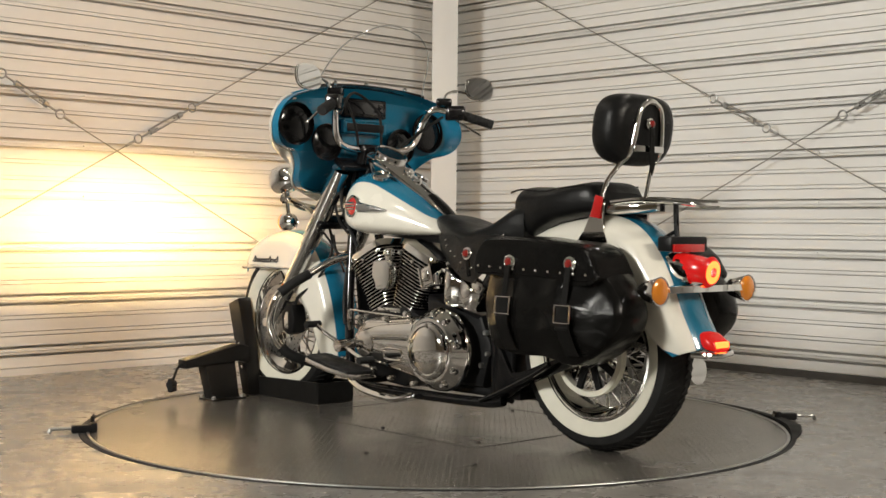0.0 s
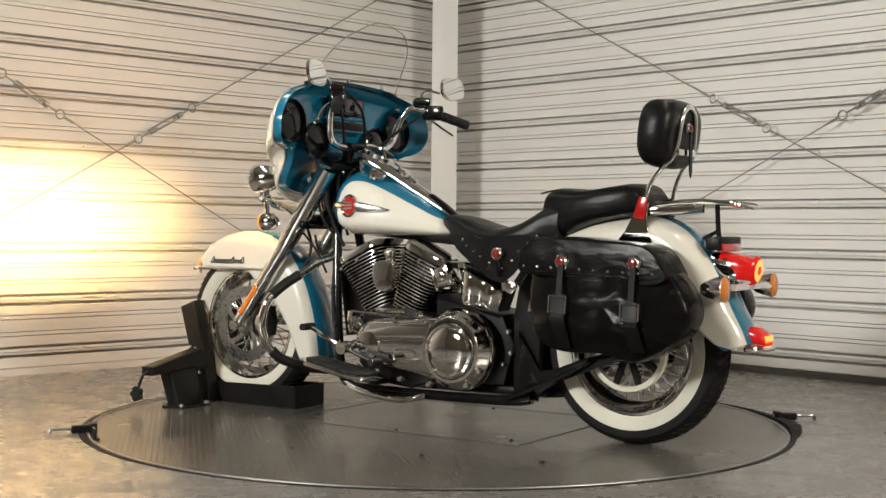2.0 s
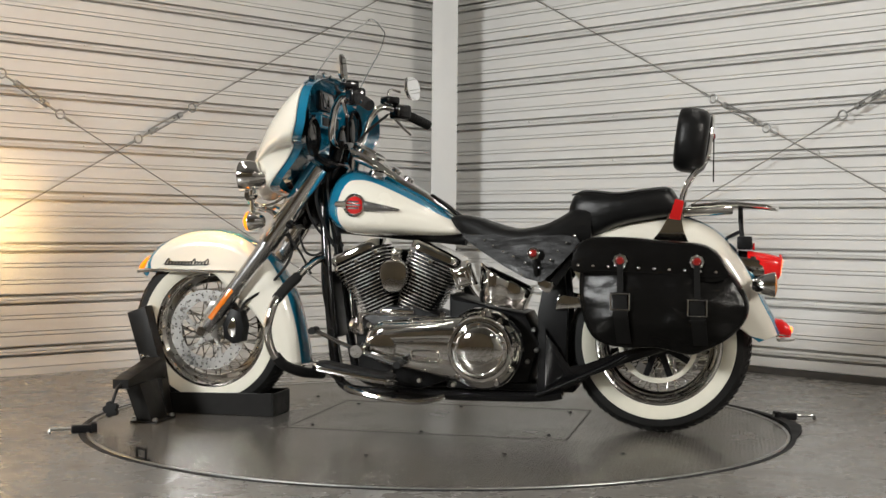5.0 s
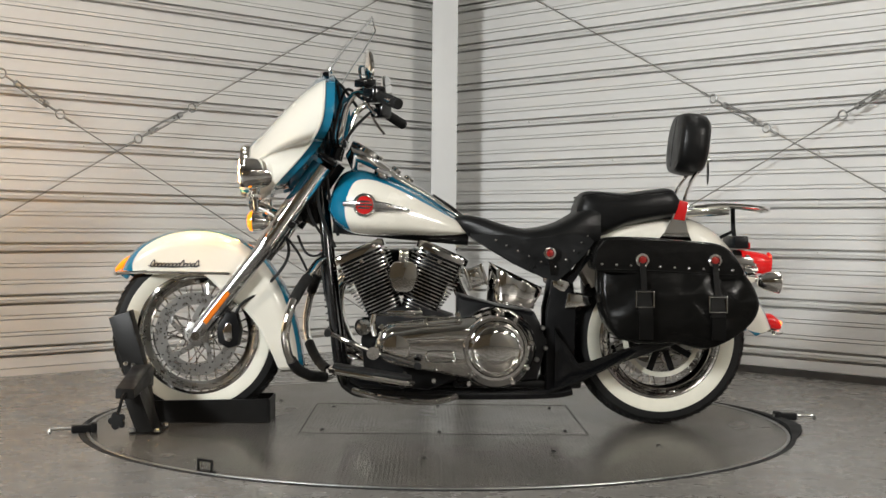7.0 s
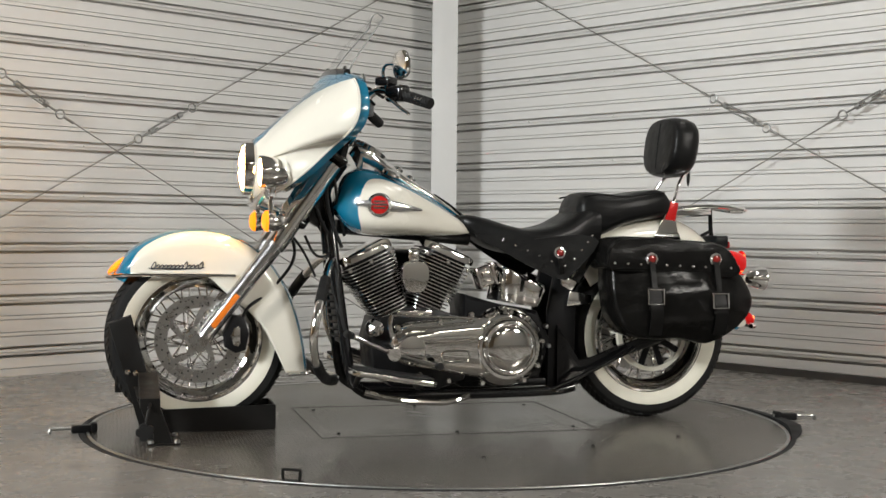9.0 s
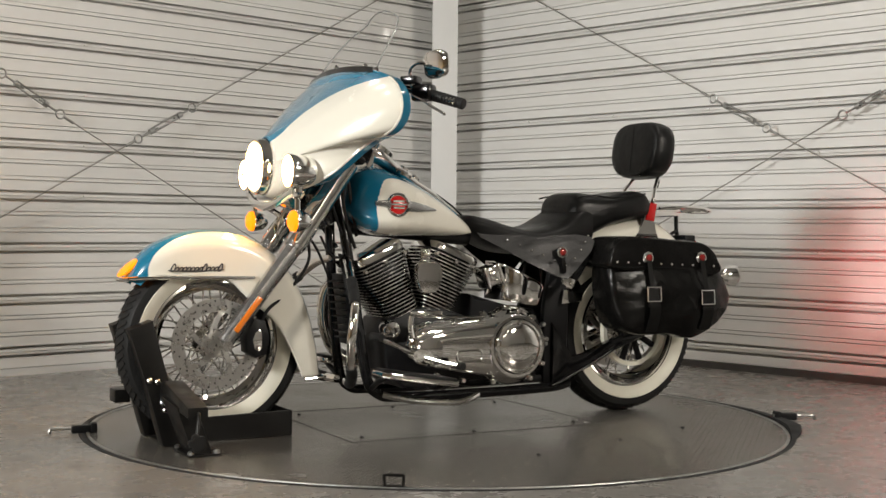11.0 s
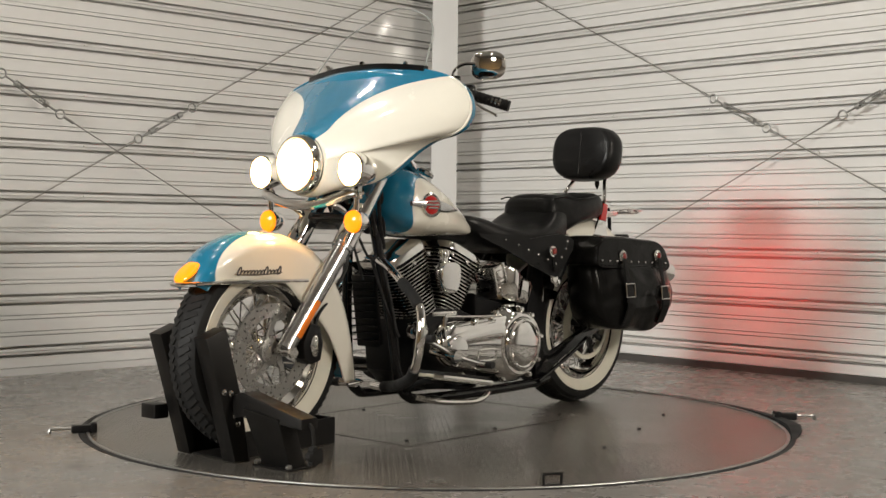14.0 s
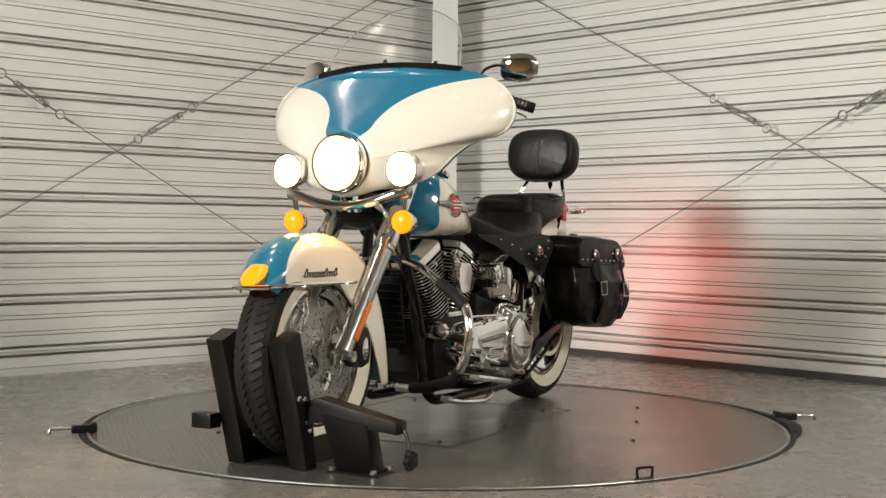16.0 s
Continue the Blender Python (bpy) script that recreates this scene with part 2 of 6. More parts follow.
def lathe(bm, profile, centre=(0, 0, 0), axis=(0, 1, 0), n=48, closed=False, matrix_faces=None):
    """Turns a profile of (radius, along) about an axis."""
    c = Vector(centre)
    x, y, d = basis(Vector(axis))
    rings = []
    for r, h in profile:
        if r < 1e-6:
            rings.append([bm.verts.new(c + d * h)])
        else:
            rings.append([bm.verts.new(c + d * h + (x * math.cos(k) + y * math.sin(k)) * r) for k in (2 * math.pi * i / n for i in range(n))])
    m = len(rings)
    for i in range(m if closed else m - 1):
        A, B = rings[i], rings[(i + 1) % m]
        for j in range(n):
            k = (j + 1) % n
            if len(A) == 1 and len(B) > 1:
                bm.faces.new((A[0], B[k], B[j]))
            elif len(B) == 1 and len(A) > 1:
                bm.faces.new((A[j], A[k], B[0]))
            elif len(A) > 1:
                bm.faces.new((A[j], A[k], B[k], B[j]))
    return bm


def loft(bm, sections, closed=True, caps=True, ends_closed=False):
    """Skins a row of sections, lists of points of one length."""
    rings = [[bm.verts.new(p) for p in s] for s in sections]
    n = len(rings[0])
    m = len(rings)
    for i in range(m if ends_closed else m - 1):
        A, B = rings[i], rings[(i + 1) % m]
        for j in range(n if closed else n - 1):
            k = (j + 1) % n
            bm.faces.new((A[j], A[k], B[k], B[j]))
    if caps and closed and not ends_closed:
        bm.faces.new(rings[0][::-1])
        bm.faces.new(rings[-1])
    return bm


def rounded(cy, cz, hy, hz, power=2.6, n=28):
    """A superellipse as (y, z) points."""
    out = []
    for i in range(n):
        a = 2 * math.pi * i / n
        c, s = math.cos(a), math.sin(a)
        out.append((cy + hy * math.copysign(abs(c) ** (2 / power), c), cz + hz * math.copysign(abs(s) ** (2 / power), s)))
    return out


def ease(points, x):
    """Smooth interpolation through (x, value) points."""
    if x <= points[0][0]:
        return points[0][1]
    for i in range(len(points) - 1):
        (x0, y0), (x1, y1) = points[i], points[i + 1]
        if x <= x1:
            t = (x - x0) / (x1 - x0)
            xa, ya = points[max(i - 1, 0)]
            xb, yb = points[min(i + 2, len(points) - 1)]
            m0 = (y1 - ya) / (x1 - xa) * (x1 - x0)
            m1 = (yb - y0) / (xb - x0) * (x1 - x0)
            return (2 * t**3 - 3 * t * t + 1) * y0 + (t**3 - 2 * t * t + t) * m0 + (3 * t * t - 2 * t**3) * y1 + (t**3 - t * t) * m1
    return points[-1][1]


def panel_attribute(ob, f):
    me = ob.data
    at = me.attributes.new("panel", "FLOAT", "POINT")
    at.data.foreach_set("value", [f(v.co) for v in me.vertices])


def thicken(ob, t, offset=-1.0):
    md = ob.modifiers.new("thickness", "SOLIDIFY")
    md.thickness, md.offset = t, offset
    return ob


def prism(bm, outline, y0, y1, bevel=0.0, axis="y"):
    """A plate of (x, z) outline between y0 and y1."""
    put = {"y": lambda a, b, h: V(a, h, b), "x": lambda a, b, h: V(h, a, b), "z": lambda a, b, h: V(a, b, h)}[axis]
    A = [bm.verts.new(put(a, b, y0)) for a, b in outline]
    B = [bm.verts.new(put(a, b, y1)) for a, b in outline]
    n = len(A)
    fs = [bm.faces.new(A[::-1]), bm.faces.new(B)]
    for i in range(n):
        j = (i + 1) % n
        fs.append(bm.faces.new((A[i], A[j], B[j], B[i])))
    if bevel:
        es = list({e for f in fs[:2] for e in f.edges})
        bmesh.ops.bevel(bm, geom=es, offset=bevel, segments=2, profile=0.5, affect="EDGES")
    return bm


# ---- the room ----
CORNER = V(0.071, 3.190, 0)
ALONG_A = V(-math.sin(radians(46)), -math.cos(radians(46)), 0)
ALONG_B = V(math.sin(radians(44)), -math.cos(radians(44)), 0)
SIDE, HIGH = 8.6, 3.2
RIBS = [0.107 + 0.2375 * k for k in range(13)]


PROFILE = ((-0.0270, 0.0), (-0.0265, -0.042), (-0.0130, -0.042), (-0.0125, 0.004), (-0.0022, 0.006), (-0.0018, -0.004), (0.0008, -0.004), (0.0012, 0.006), (0.0120, 0.004), (0.0125, -0.042), (0.0255, -0.042), (0.0260, 0.0),
           (0.0700, 0.0), (0.0703, -0.018), (0.0733, -0.018), (0.0738, 0.002), (0.0892, 0.002), (0.0897, -0.018), (0.0920, -0.018), (0.0923, 0.0),
           (0.1460, 0.0), (0.1463, -0.018), (0.1493, -0.018), (0.1498, 0.002), (0.1652, 0.002), (0.1657, -0.018), (0.1680, -0.018), (0.1683, 0.0))


def corrugated(lo, hi):
    """Profile (z, depth) of the sheet between two heights: wide ribs with two low swages between them."""
    pts = [(lo, 0.0)]
    for zk in RIBS:
        for dz, d in PROFILE:
            if lo + 1e-4 < zk + dz < hi - 1e-4:
                pts.append((zk + dz, d))
    pts.append((hi, 0.0))
    return pts


def ribbed_wall(name, start, along, inward, label, foot):
    wall = empty(name, label, "wall", kind="structure")
    bm = bmesh.new()
    a, b = start - inward * 0.06, start + along * SIDE - inward * 0.06
    loft(bm, [[p + V(0, 0, 0), p + V(0, 0, HIGH), p + V(0, 0, HIGH) - inward * 0.1, p - inward * 0.1] for p in (a, b)])
    part("wall_core", bm, M_WALL, wall, smooth=False)
    cuts = [0.035] + [RIBS[k] + 0.119 for k in (3, 7, 11)] + [HIGH]
    for lo, hi in zip(cuts, cuts[1:]):
        bm = bmesh.new()
        prof = corrugated(lo, hi)
        loft(bm, [[p + V(0, 0, z) + inward * d for z, d in prof] + [p + V(0, 0, hi) - inward * 0.05, p + V(0, 0, lo) - inward * 0.05] for p in (start, start + along * SIDE)])
        part("panel", bm, M_WALL, wall, smooth=False)
    bm = bmesh.new()
    for zk in RIBS[:8]:
        for k in range(9):
            p = start + along * (0.62 + 0.61 * k) + V(0, 0, zk + 0.0065) + inward * 0.005
            lathe(bm, [(0.006, 0.0), (0.006, 0.002), (0.004, 0.005), (0, 0.006)], p, inward, 8)
    part("screws", bm, M_WALL, wall, "small hex-head wall screws")["kind"] = "stuff"
    bm = bmesh.new()
    p, q = start + inward * 0.001, start + along * SIDE + inward * 0.001
    loft(bm, [[c, c + inward * 0.02, c + inward * 0.02 + V(0, 0, 0.032), c + V(0, 0, 0.032)] for c in (p, q)])
    part("base_trim", bm, foot, wall, smooth=False)
    return wall


ribbed_wall("wall_west", CORNER, ALONG_A, ALONG_B, "white ribbed metal wall with brace cables", M_WALL)
ribbed_wall("wall_east", CORNER, ALONG_B, ALONG_A, "white ribbed metal wall with brace cables", M_DARKTRIM)
far_a, far_b = CORNER + ALONG_A * SIDE, CORNER + ALONG_B * SIDE
# unseen walls: north pale for bright chrome reflections, south tan for dark ones
for nm, st, al, inw in (("wall_south", far_a, ALONG_B, -ALONG_A), ("wall_north", far_b, ALONG_A, -ALONG_B)):
    bm = bmesh.new()
    e = st + al * SIDE
    loft(bm, [[p, p + V(0, 0, HIGH), p + V(0, 0, HIGH) - inw * 0.1, p - inw * 0.1] for p in (st, e)])
    tagged(part(nm, bm, M_COLUMN if nm == "wall_north" else M_FARWALL, smooth=False), "plain unseen wall closing the room", "wall", kind="structure")

bm = bmesh.new()
ring = [CORNER, CORNER + ALONG_A * SIDE, CORNER + (ALONG_A + ALONG_B) * SIDE, CORNER + ALONG_B * SIDE]
loft(bm, [[p + V(0, 0, HIGH) for p in ring], [p + V(0, 0, HIGH + 0.1) for p in ring]])
tagged(part("ceiling", bm, M_CEIL, smooth=False), "plain grey insulated ceiling", "ceiling", kind="structure")

PIT = 1.235
bm = bmesh.new()
N = 128
inner = [V(PIT * math.cos(2 * math.pi * i / N), PIT * math.sin(2 * math.pi * i / N), 0) for i in range(N)]
outer = []
for p in inner:
    d = p.normalized()
    outer.append(d * 12.0)
loft(bm, [outer, inner, [p - V(0, 0, 0.12) for p in inner]], caps=False)
tagged(part("floor", bm, M_FLOOR, smooth=False), "stained grey concrete floor with a round pit for the turntable", "floor", kind="structure")
bm = bmesh.new()
lathe(bm, [(0, -0.12), (PIT + 0.1, -0.12)], axis=(0, 0, 1), n=64)
tagged(part("pit_floor", bm, M_DARKTRIM, smooth=False), "dark floor of the pit under the turntable", "floor", kind="structure")

# corner column
bm = bmesh.new()
cc = CORNER + (ALONG_A + ALONG_B).normalized() * 0.36
col = Matrix.Translation(cc + V(-0.048, 0, 0)) @ pose(0, 0, 0, 0, 0, 0)
box(bm, (-0.0725, -0.075, 0), (0.0725, 0.075, HIGH), 0.006, 2, m=col)
tagged(part("corner_column", bm, M_COLUMN), "pale grey painted steel column in the corner", "column", kind="structure")

# ---- turntable ----
TURNING = []
DECK = 1.219


def turntable():
    tt = empty("turntable", "round steel tread-plate turntable set flush in the concrete floor", "turntable")
    bm = bmesh.new()
    lathe(bm, [(0, -0.02), (DECK, -0.02), (DECK, -0.003), (DECK - 0.003, 0.0), (0, 0.0)], axis=(0, 0, 1), n=160)
    part("deck", bm, M_PLATE, tt)
    bm = bmesh.new()
    lathe(bm, [(DECK - 0.012, 0.0005), (DECK - 0.010, 0.0035), (DECK - 0.002, 0.0035), (DECK, 0.0)], axis=(0, 0, 1), n=160)
    part("edge_strip", bm, M_STEEL, tt, "thin worn steel rim of the deck")
    # cover plate let into the deck
    bm = bmesh.new()
    x0, x1, y0, y1, w = -0.50, 0.47, -0.42, 0.30, 0.0028
    for a, b in (((x0, y0), (x1, y0)), ((x1, y0), (x1, y1)), ((x1, y1), (x0, y1)), ((x0, y1), (x0, y0))):
        lo = (min(a[0], b[0]) - w / 2, min(a[1], b[1]) - w / 2, 0.0002)
        hi = (max(a[0], b[0]) + w / 2, max(a[1], b[1]) + w / 2, 0.0012)
        box(bm, lo, hi)
    part("seam", bm, M_DARKTRIM, tt, "dark joint round the deck's cover plate", smooth=False)
    for x, y in ((0.40, 0.22), (-0.43, 0.22), (0.40, -0.34), (-0.43, -0.34), (0.0, 0.26), (0.0, -0.38), (0.62, -0.5), (-0.7, 0.5), (0.05, 0.75), (-0.35, 0.62)):
        bm = bmesh.new()
        lathe(bm, [(0.007, 0.0), (0.007, 0.002), (0.005, 0.004), (0, 0.0045)], (x, y, 0), (0, 0, 1), 10)
        part("bolt", bm, M_SATIN, tt)
    return tt


def tie_down_loop(x, y, turn):
    ob = empty("tie_down_loop", "small black steel tie-down loop on the turntable's rim", "tie-down", "tie-down loops on the turntable")
    m = pose(x, y, 0, 0, 0, turn)
    bm = bmesh.new()
    tube(bm, [m @ V(*q) for q in ((-0.024, 0, 0.004), (-0.026, 0, 0.030), (-0.020, 0, 0.034), (0.020, 0, 0.034), (0.026, 0, 0.030), (0.024, 0, 0.004))], 0.0042, 8, 4)
    part("loop", bm, M_CHOCK, ob)
    bm = bmesh.new()
    box(bm, (-0.026, -0.008, 0.0005), (0.03, 0.014, 0.006), 0.001, 1, m)
    part("plate", bm, M_CHOCK, ob)
    return ob


def wheel_chock():
    ch = empty("wheel_chock", "worn black steel wheel chock holding the front wheel on the turntable", "wheel chock")
    bm = bmesh.new()
    for y in (-0.088, 0.080):
        prism(bm, [(0.60, 0.001), (1.03, 0.001), (1.03, 0.075), (0.60, 0.085)], y, y + 0.010, 0.002)
    box(bm, (0.60, -0.087, 0.001), (1.03, 0.089, 0.006), 0.001, 1)
    box(bm, (0.594, -0.086, 0.001), (0.600, 0.088, 0.083), 0.001, 1)
    part("tray", bm, M_CHOCK, ch, smooth=False)
    lean = [(1.040, 0.002), (0.985, 0.002), (1.022, 0.200), (1.075, 0.395), (1.148, 0.368), (1.095, 0.200)]
    for y0, y1 in ((-0.138, -0.078), (0.078, 0.138)):
        bm = bmesh.new()
        prism(bm, lean, y0, y1, 0.004)
        part("cheek_plate", bm, M_CHOCK, ch)
    bm = bmesh.new()
    box(bm, (1.074, -0.206, 0.108), (1.126, -0.136, 0.152), 0.004)
    part("cross_tube", bm, M_CHOCK, ch, "square steel tube stub")
    bm = bmesh.new()
    prism(bm, [(0.138, 0.132), (0.138, 0.200), (0.18, 0.212), (0.435, 0.160), (0.435, 0.128), (0.20, 0.150)], 0.990, 1.052, 0.004, axis="x")
    part("side_arm", bm, M_CHOCK, ch, "folded steel side arm")
    bm = bmesh.new()
    prism(bm, [(0.20, 0.17), (0.345, 0.15), (0.340, 0.003), (0.215, 0.003)], 0.945, 1.005, 0.004, axis="x")
    bmesh.ops.transform(bm, matrix=Matrix(((1, 0, 0.36, 0), (0, 1, 0, 0), (0, 0, 1, 0), (0, 0, 0, 1))), verts=bm.verts)
    part("leg", bm, M_CHOCK, ch)
    bm = bmesh.new()
    box(bm, (0.925, 0.195, 0.0005), (1.025, 0.355, 0.006), 0.001, 1)
    part("foot_plate", bm, M_CHOCK, ch)
    for x, y in ((0.935, 0.207), (0.935, 0.343), (1.015, 0.207), (1.015, 0.343)):
        bm = bmesh.new()
        lathe(bm, [(0.010, 0), (0.010, 0.008), (0.006, 0.011), (0, 0.012)], (x, y, 0.007), (0, 0, 1), 6)
        part("bolt", bm, M_STEEL, ch)
    for x, z in ((1.060, 0.205), (1.085, 0.21), (1.035, 0.115), (1.045, 0.14)):
        bm = bmesh.new()
        lathe(bm, [(0.009, 0), (0.009, 0.006), (0.006, 0.009), (0, 0.010)], (x, 0.138, z), (0, 1, 0), 8)
        part("bolt", bm, M_CHROME, ch)
    bm = bmesh.new()
    tube(bm, [(1.02, 0.43, 0.145), (1.025, 0.452, 0.13), (1.035, 0.468, 0.08)], 0.0055, 8)
    crank = part("crank", bm, M_CHOCK, ch)
    bm = bmesh.new()
    for k in range(5):
        a = 2 * math.pi * k / 5
        lathe(bm, [(0, -0.010), (0.011, -0.009), (0.013, 0), (0.011, 0.009), (0, 0.010)], (1.036 + 0.017 * math.cos(a), 0.472, 0.062 + 0.017 * math.sin(a)), (0, 1, 0), 10)
    lathe(bm, [(0, -0.012), (0.020, -0.011), (0.020, 0.011), (0, 0.012)], (1.036, 0.472, 0.062), (0, 1, 0), 14)
    part("star_knob", bm, M_RUBBER, crank)
    return ch


# ---- motorcycle ----
FA, RA = V(0.853, 0, 0.310), V(-0.780, 0, 0.308)
RT = 0.305


def shared(name, me, parent, m):
    ob = new(name, me)
    ob.parent = parent
    ob.matrix_local = m
    return ob


def wheel(mc, name, c, width, disc_side):
    w = empty(name, "", "")
    for k in ("label", "category"):
        if k in w:
            del w[k]
    w.parent = mc
    h = width / 2
    tread = [(0.212, -h * 0.72), (0.235, -h * 0.95), (0.262, -h), (0.283, -h * 0.93), (0.297, -h * 0.68), (0.304, -h * 0.3)]
    prof = tread + [(0.305, 0)] + [(r, -y) for r, y in tread[::-1]]
    bm = bmesh.new()
    lathe(bm, prof, c, n=96)
    tyre = part("tyre", bm, M_RUBBER, w)
    bm = bmesh.new()
    for k in range(72):
        a = 2 * math.pi * k / 72
        for s in (-1, 1):
            q = Matrix.Translation(c) @ Matrix.Rotation(a + (0.02 if s > 0 else 0), 4, "Y") @ Matrix.Translation((0, s * h * 0.44, 0.3015)) @ Matrix.Rotation(s * 0.6, 4, "Z") @ Matrix.Rotation(-s * 0.28, 4, "X")
            box(bm, (-0.0108, -h * 0.34, -0.002), (0.0108, h * 0.34, 0.0008), 0.0, 1, q)
    part("tread", bm, M_RUBBER, tyre, smooth=False)["kind"] = "stuff"
    for s in (-1, 1):
        bm = bmesh.new()
        lathe(bm, [(0.2145, s * h * 0.76), (0.236, s * (h * 0.97 + 0.0015)), (0.258, s * (h + 0.0015)), (0.2595, s * h * 0.985)], c, n=96)
        part("whitewall", bm, M_WHITEWALL, tyre, "cream whitewall band")
    g = h * 0.72
    rim = [(0.205, -g * 1.05), (0.214, -g), (0.214, -g * 0.9), (0.203, -g * 0.86), (0.196, -g * 0.6), (0.183, -g * 0.45), (0.178, 0), (0.183, g * 0.45), (0.196, g * 0.6), (0.203, g * 0.86), (0.214, g * 0.9), (0.214, g), (0.205, g * 1.05), (0.199, g * 0.7), (0.172, g * 0.3), (0.170, 0), (0.172, -g * 0.3), (0.199, -g * 0.7)]
    bm = bmesh.new()
    lathe(bm, rim, c, n=96, closed=True)
    part("rim", bm, M_CHROME, w)
    bm = bmesh.new()
    lathe(bm, [(0, -0.062), (0.022, -0.062), (0.030, -0.055), (0.046, -0.05), (0.046, -0.042), (0.028, -0.03), (0.024, 0), (0.028, 0.03), (0.046, 0.042), (0.046, 0.05), (0.030, 0.055), (0.022, 0.062), (0, 0.062)], c, n=32)
    part("hub", bm, M_CHROME, w)
    bm = bmesh.new()
    rod(bm, (0, 0, 0), (0, 0, 1), 0.0027, n=6)
    me = bpy.data.meshes.new("spoke")
    bm.to_mesh(me)
    bm.free()
    me.materials.append(M_CHROME)
    for k in range(40):
        a = 2 * math.pi * k / 40
        s = 1 if k % 2 else -1
        twist = 0.85 * (1 if k % 4 < 2 else -1)
        p = c + V(0.043 * math.cos(a - twist), s * 0.044, 0.043 * math.sin(a - twist))
        q = c + V(0.178 * math.cos(a), s * 0.012, 0.178 * math.sin(a))
        d = q - p
        shared("spoke", me, w, Matrix.Translation(p) @ d.to_track_quat("Z", "Y").to_matrix().to_4x4() @ Matrix.Diagonal((1, 1, d.length, 1)))
    # brake disc: a drilled ring on a spider
    y = disc_side
    bm = bmesh.new()
    lathe(bm, [(0.147, y - 0.0025), (0.147, y + 0.0025), (0.104, y + 0.0025), (0.104, y - 0.0025)], c, n=72, closed=True)
    disc = part("brake_disc", bm, M_DISC, w)
    bm = bmesh.new()
    out = 0.003 if y > 0 else -0.003
    for k in range(45):
        a = 2 * math.pi * k / 45
        r = (0.112, 0.126, 0.139)[k % 3]
        lathe(bm, [(0.0030, 0), (0, 0.0001)], c + V(r * math.cos(a), y + out, r * math.sin(a)), (0, 1 if y > 0 else -1, 0), 8)
    part("drill_holes", bm, M_SATIN, disc, smooth=False)["kind"] = "stuff"
    for k in range(5):
        a = 2 * math.pi * k / 5
        bm = bmesh.new()
        pts = []
        for t, wd in ((0.0, 0.026), (0.35, 0.016), (0.7, 0.014), (1.0, 0.020)):
            r = 0.030 + 0.082 * t
            b = a + 0.55 * t
            pts.append((r, b, wd))
        ring_a = [(r * math.cos(b) - wd * math.sin(b) * 0.6, r * math.sin(b) + wd * math.cos(b) * 0.6) for r, b, wd in pts]
        ring_b = [(r * math.cos(b) + wd * math.sin(b) * 0.6, r * math.sin(b) - wd * math.cos(b) * 0.6) for r, b, wd in pts]
        outline = [(c.x + u, c.z + v) for u, v in ring_a + ring_b[::-1]]
        prism(bm, outline, y - 0.006, y + 0.001, 0.001)
        part("spider_arm", bm, M_DISC, disc)
    bm = bmesh.new()
    lathe(bm, [(0, y - 0.004), (0.042, y - 0.004), (0.042, y + 0.003), (0.030, y + 0.006), (0, y + 0.007)], c, n=32)
    part("disc_hub", bm, M_DISC, disc)
    return w


def arc_fender(mc, name, stations, label, panel):
    """A fender: each station is (crown x, crown z, normal angle in degrees, half width, skirt depth)."""
    secs = []
    for x, z, ang, hw, deep in stations:
        nx, nz = math.cos(radians(ang)), math.sin(radians(ang))
        pts = []
        for i in range(33):
            u = -1 + 2 * i / 32
            if abs(u) < 0.6:
                a = u / 0.6 * math.pi / 2
                y = hw * math.sin(a)
                d = hw * 0.62 * (1 - math.cos(a))
            else:
                y = math.copysign(hw, u)
                d = hw * 0.62 + (abs(u) - 0.6) / 0.4 * max(deep - hw * 0.62, 0.002)
                y += math.copysign(0.004 * (abs(u) - 0.6) / 0.4, u)
            pts.append(V(x - nx * d, y, z - nz * d))
        secs.append(pts)
    bm = bmesh.new()
    loft(bm, secs, closed=False, caps=False)
    ob = part(name, bm, M_PAINT, mc, label, edge=60)
    panel_attribute(ob, panel)
    return thicken(ob, 0.004)


def interp_stations(keys, n):
    out = []
    for i in range(n):
        t = i / (n - 1) * (len(keys) - 1)
        out.append(tuple(ease([(k, keys[k][j]) for k in range(len(keys))], t) for j in range(5)))
    return out


def lamp_slot(parent, c, x0, x1, w, h, down):
    """A flat shade round a recessed bulb, so that the lamp throws a wide, low beam."""
    q = Matrix.Translation((x1, c.y, c.z)) @ Matrix.Rotation(radians(down), 4, "Y") @ Matrix.Translation((-x1, 0, 0))
    bm = bmesh.new()
    loft(bm, [[q @ V(x, a * w, b * h) for a, b in ((-1, -1), (1, -1), (1, 1), (-1, 1))] for x in (x1, x0)], caps=False)
    part("bulb_shade", bm, M_SATIN, parent, smooth=False)
    bm = bmesh.new()
    bm.faces.new([bm.verts.new(q @ V(x0 + 0.001, a * w * 0.98, b * h * 0.98)) for a, b in ((-1, -1), (1, -1), (1, 1), (-1, 1))])
    part("bulb", bm, M_BULB, parent, "bright lamp bulb", smooth=False)
    bm = bmesh.new()
    r = max(w, h) * 1.45
    outer = [V(x1 - 0.001, c.y + r * math.cos(k), c.z + r * math.sin(k)) for k in (2 * math.pi * i / 32 for i in range(32))]
    inner = []
    for k in (2 * math.pi * i / 32 for i in range(32)):
        a, b = math.cos(k), math.sin(k)
        g = 1 / max(abs(a) / w, abs(b) / h)
        inner.append(q @ V(x1, a * g, b * g))
    loft(bm, [outer, inner], caps=False)
    part("lens_centre", bm, M_HEAD, parent, smooth=False)


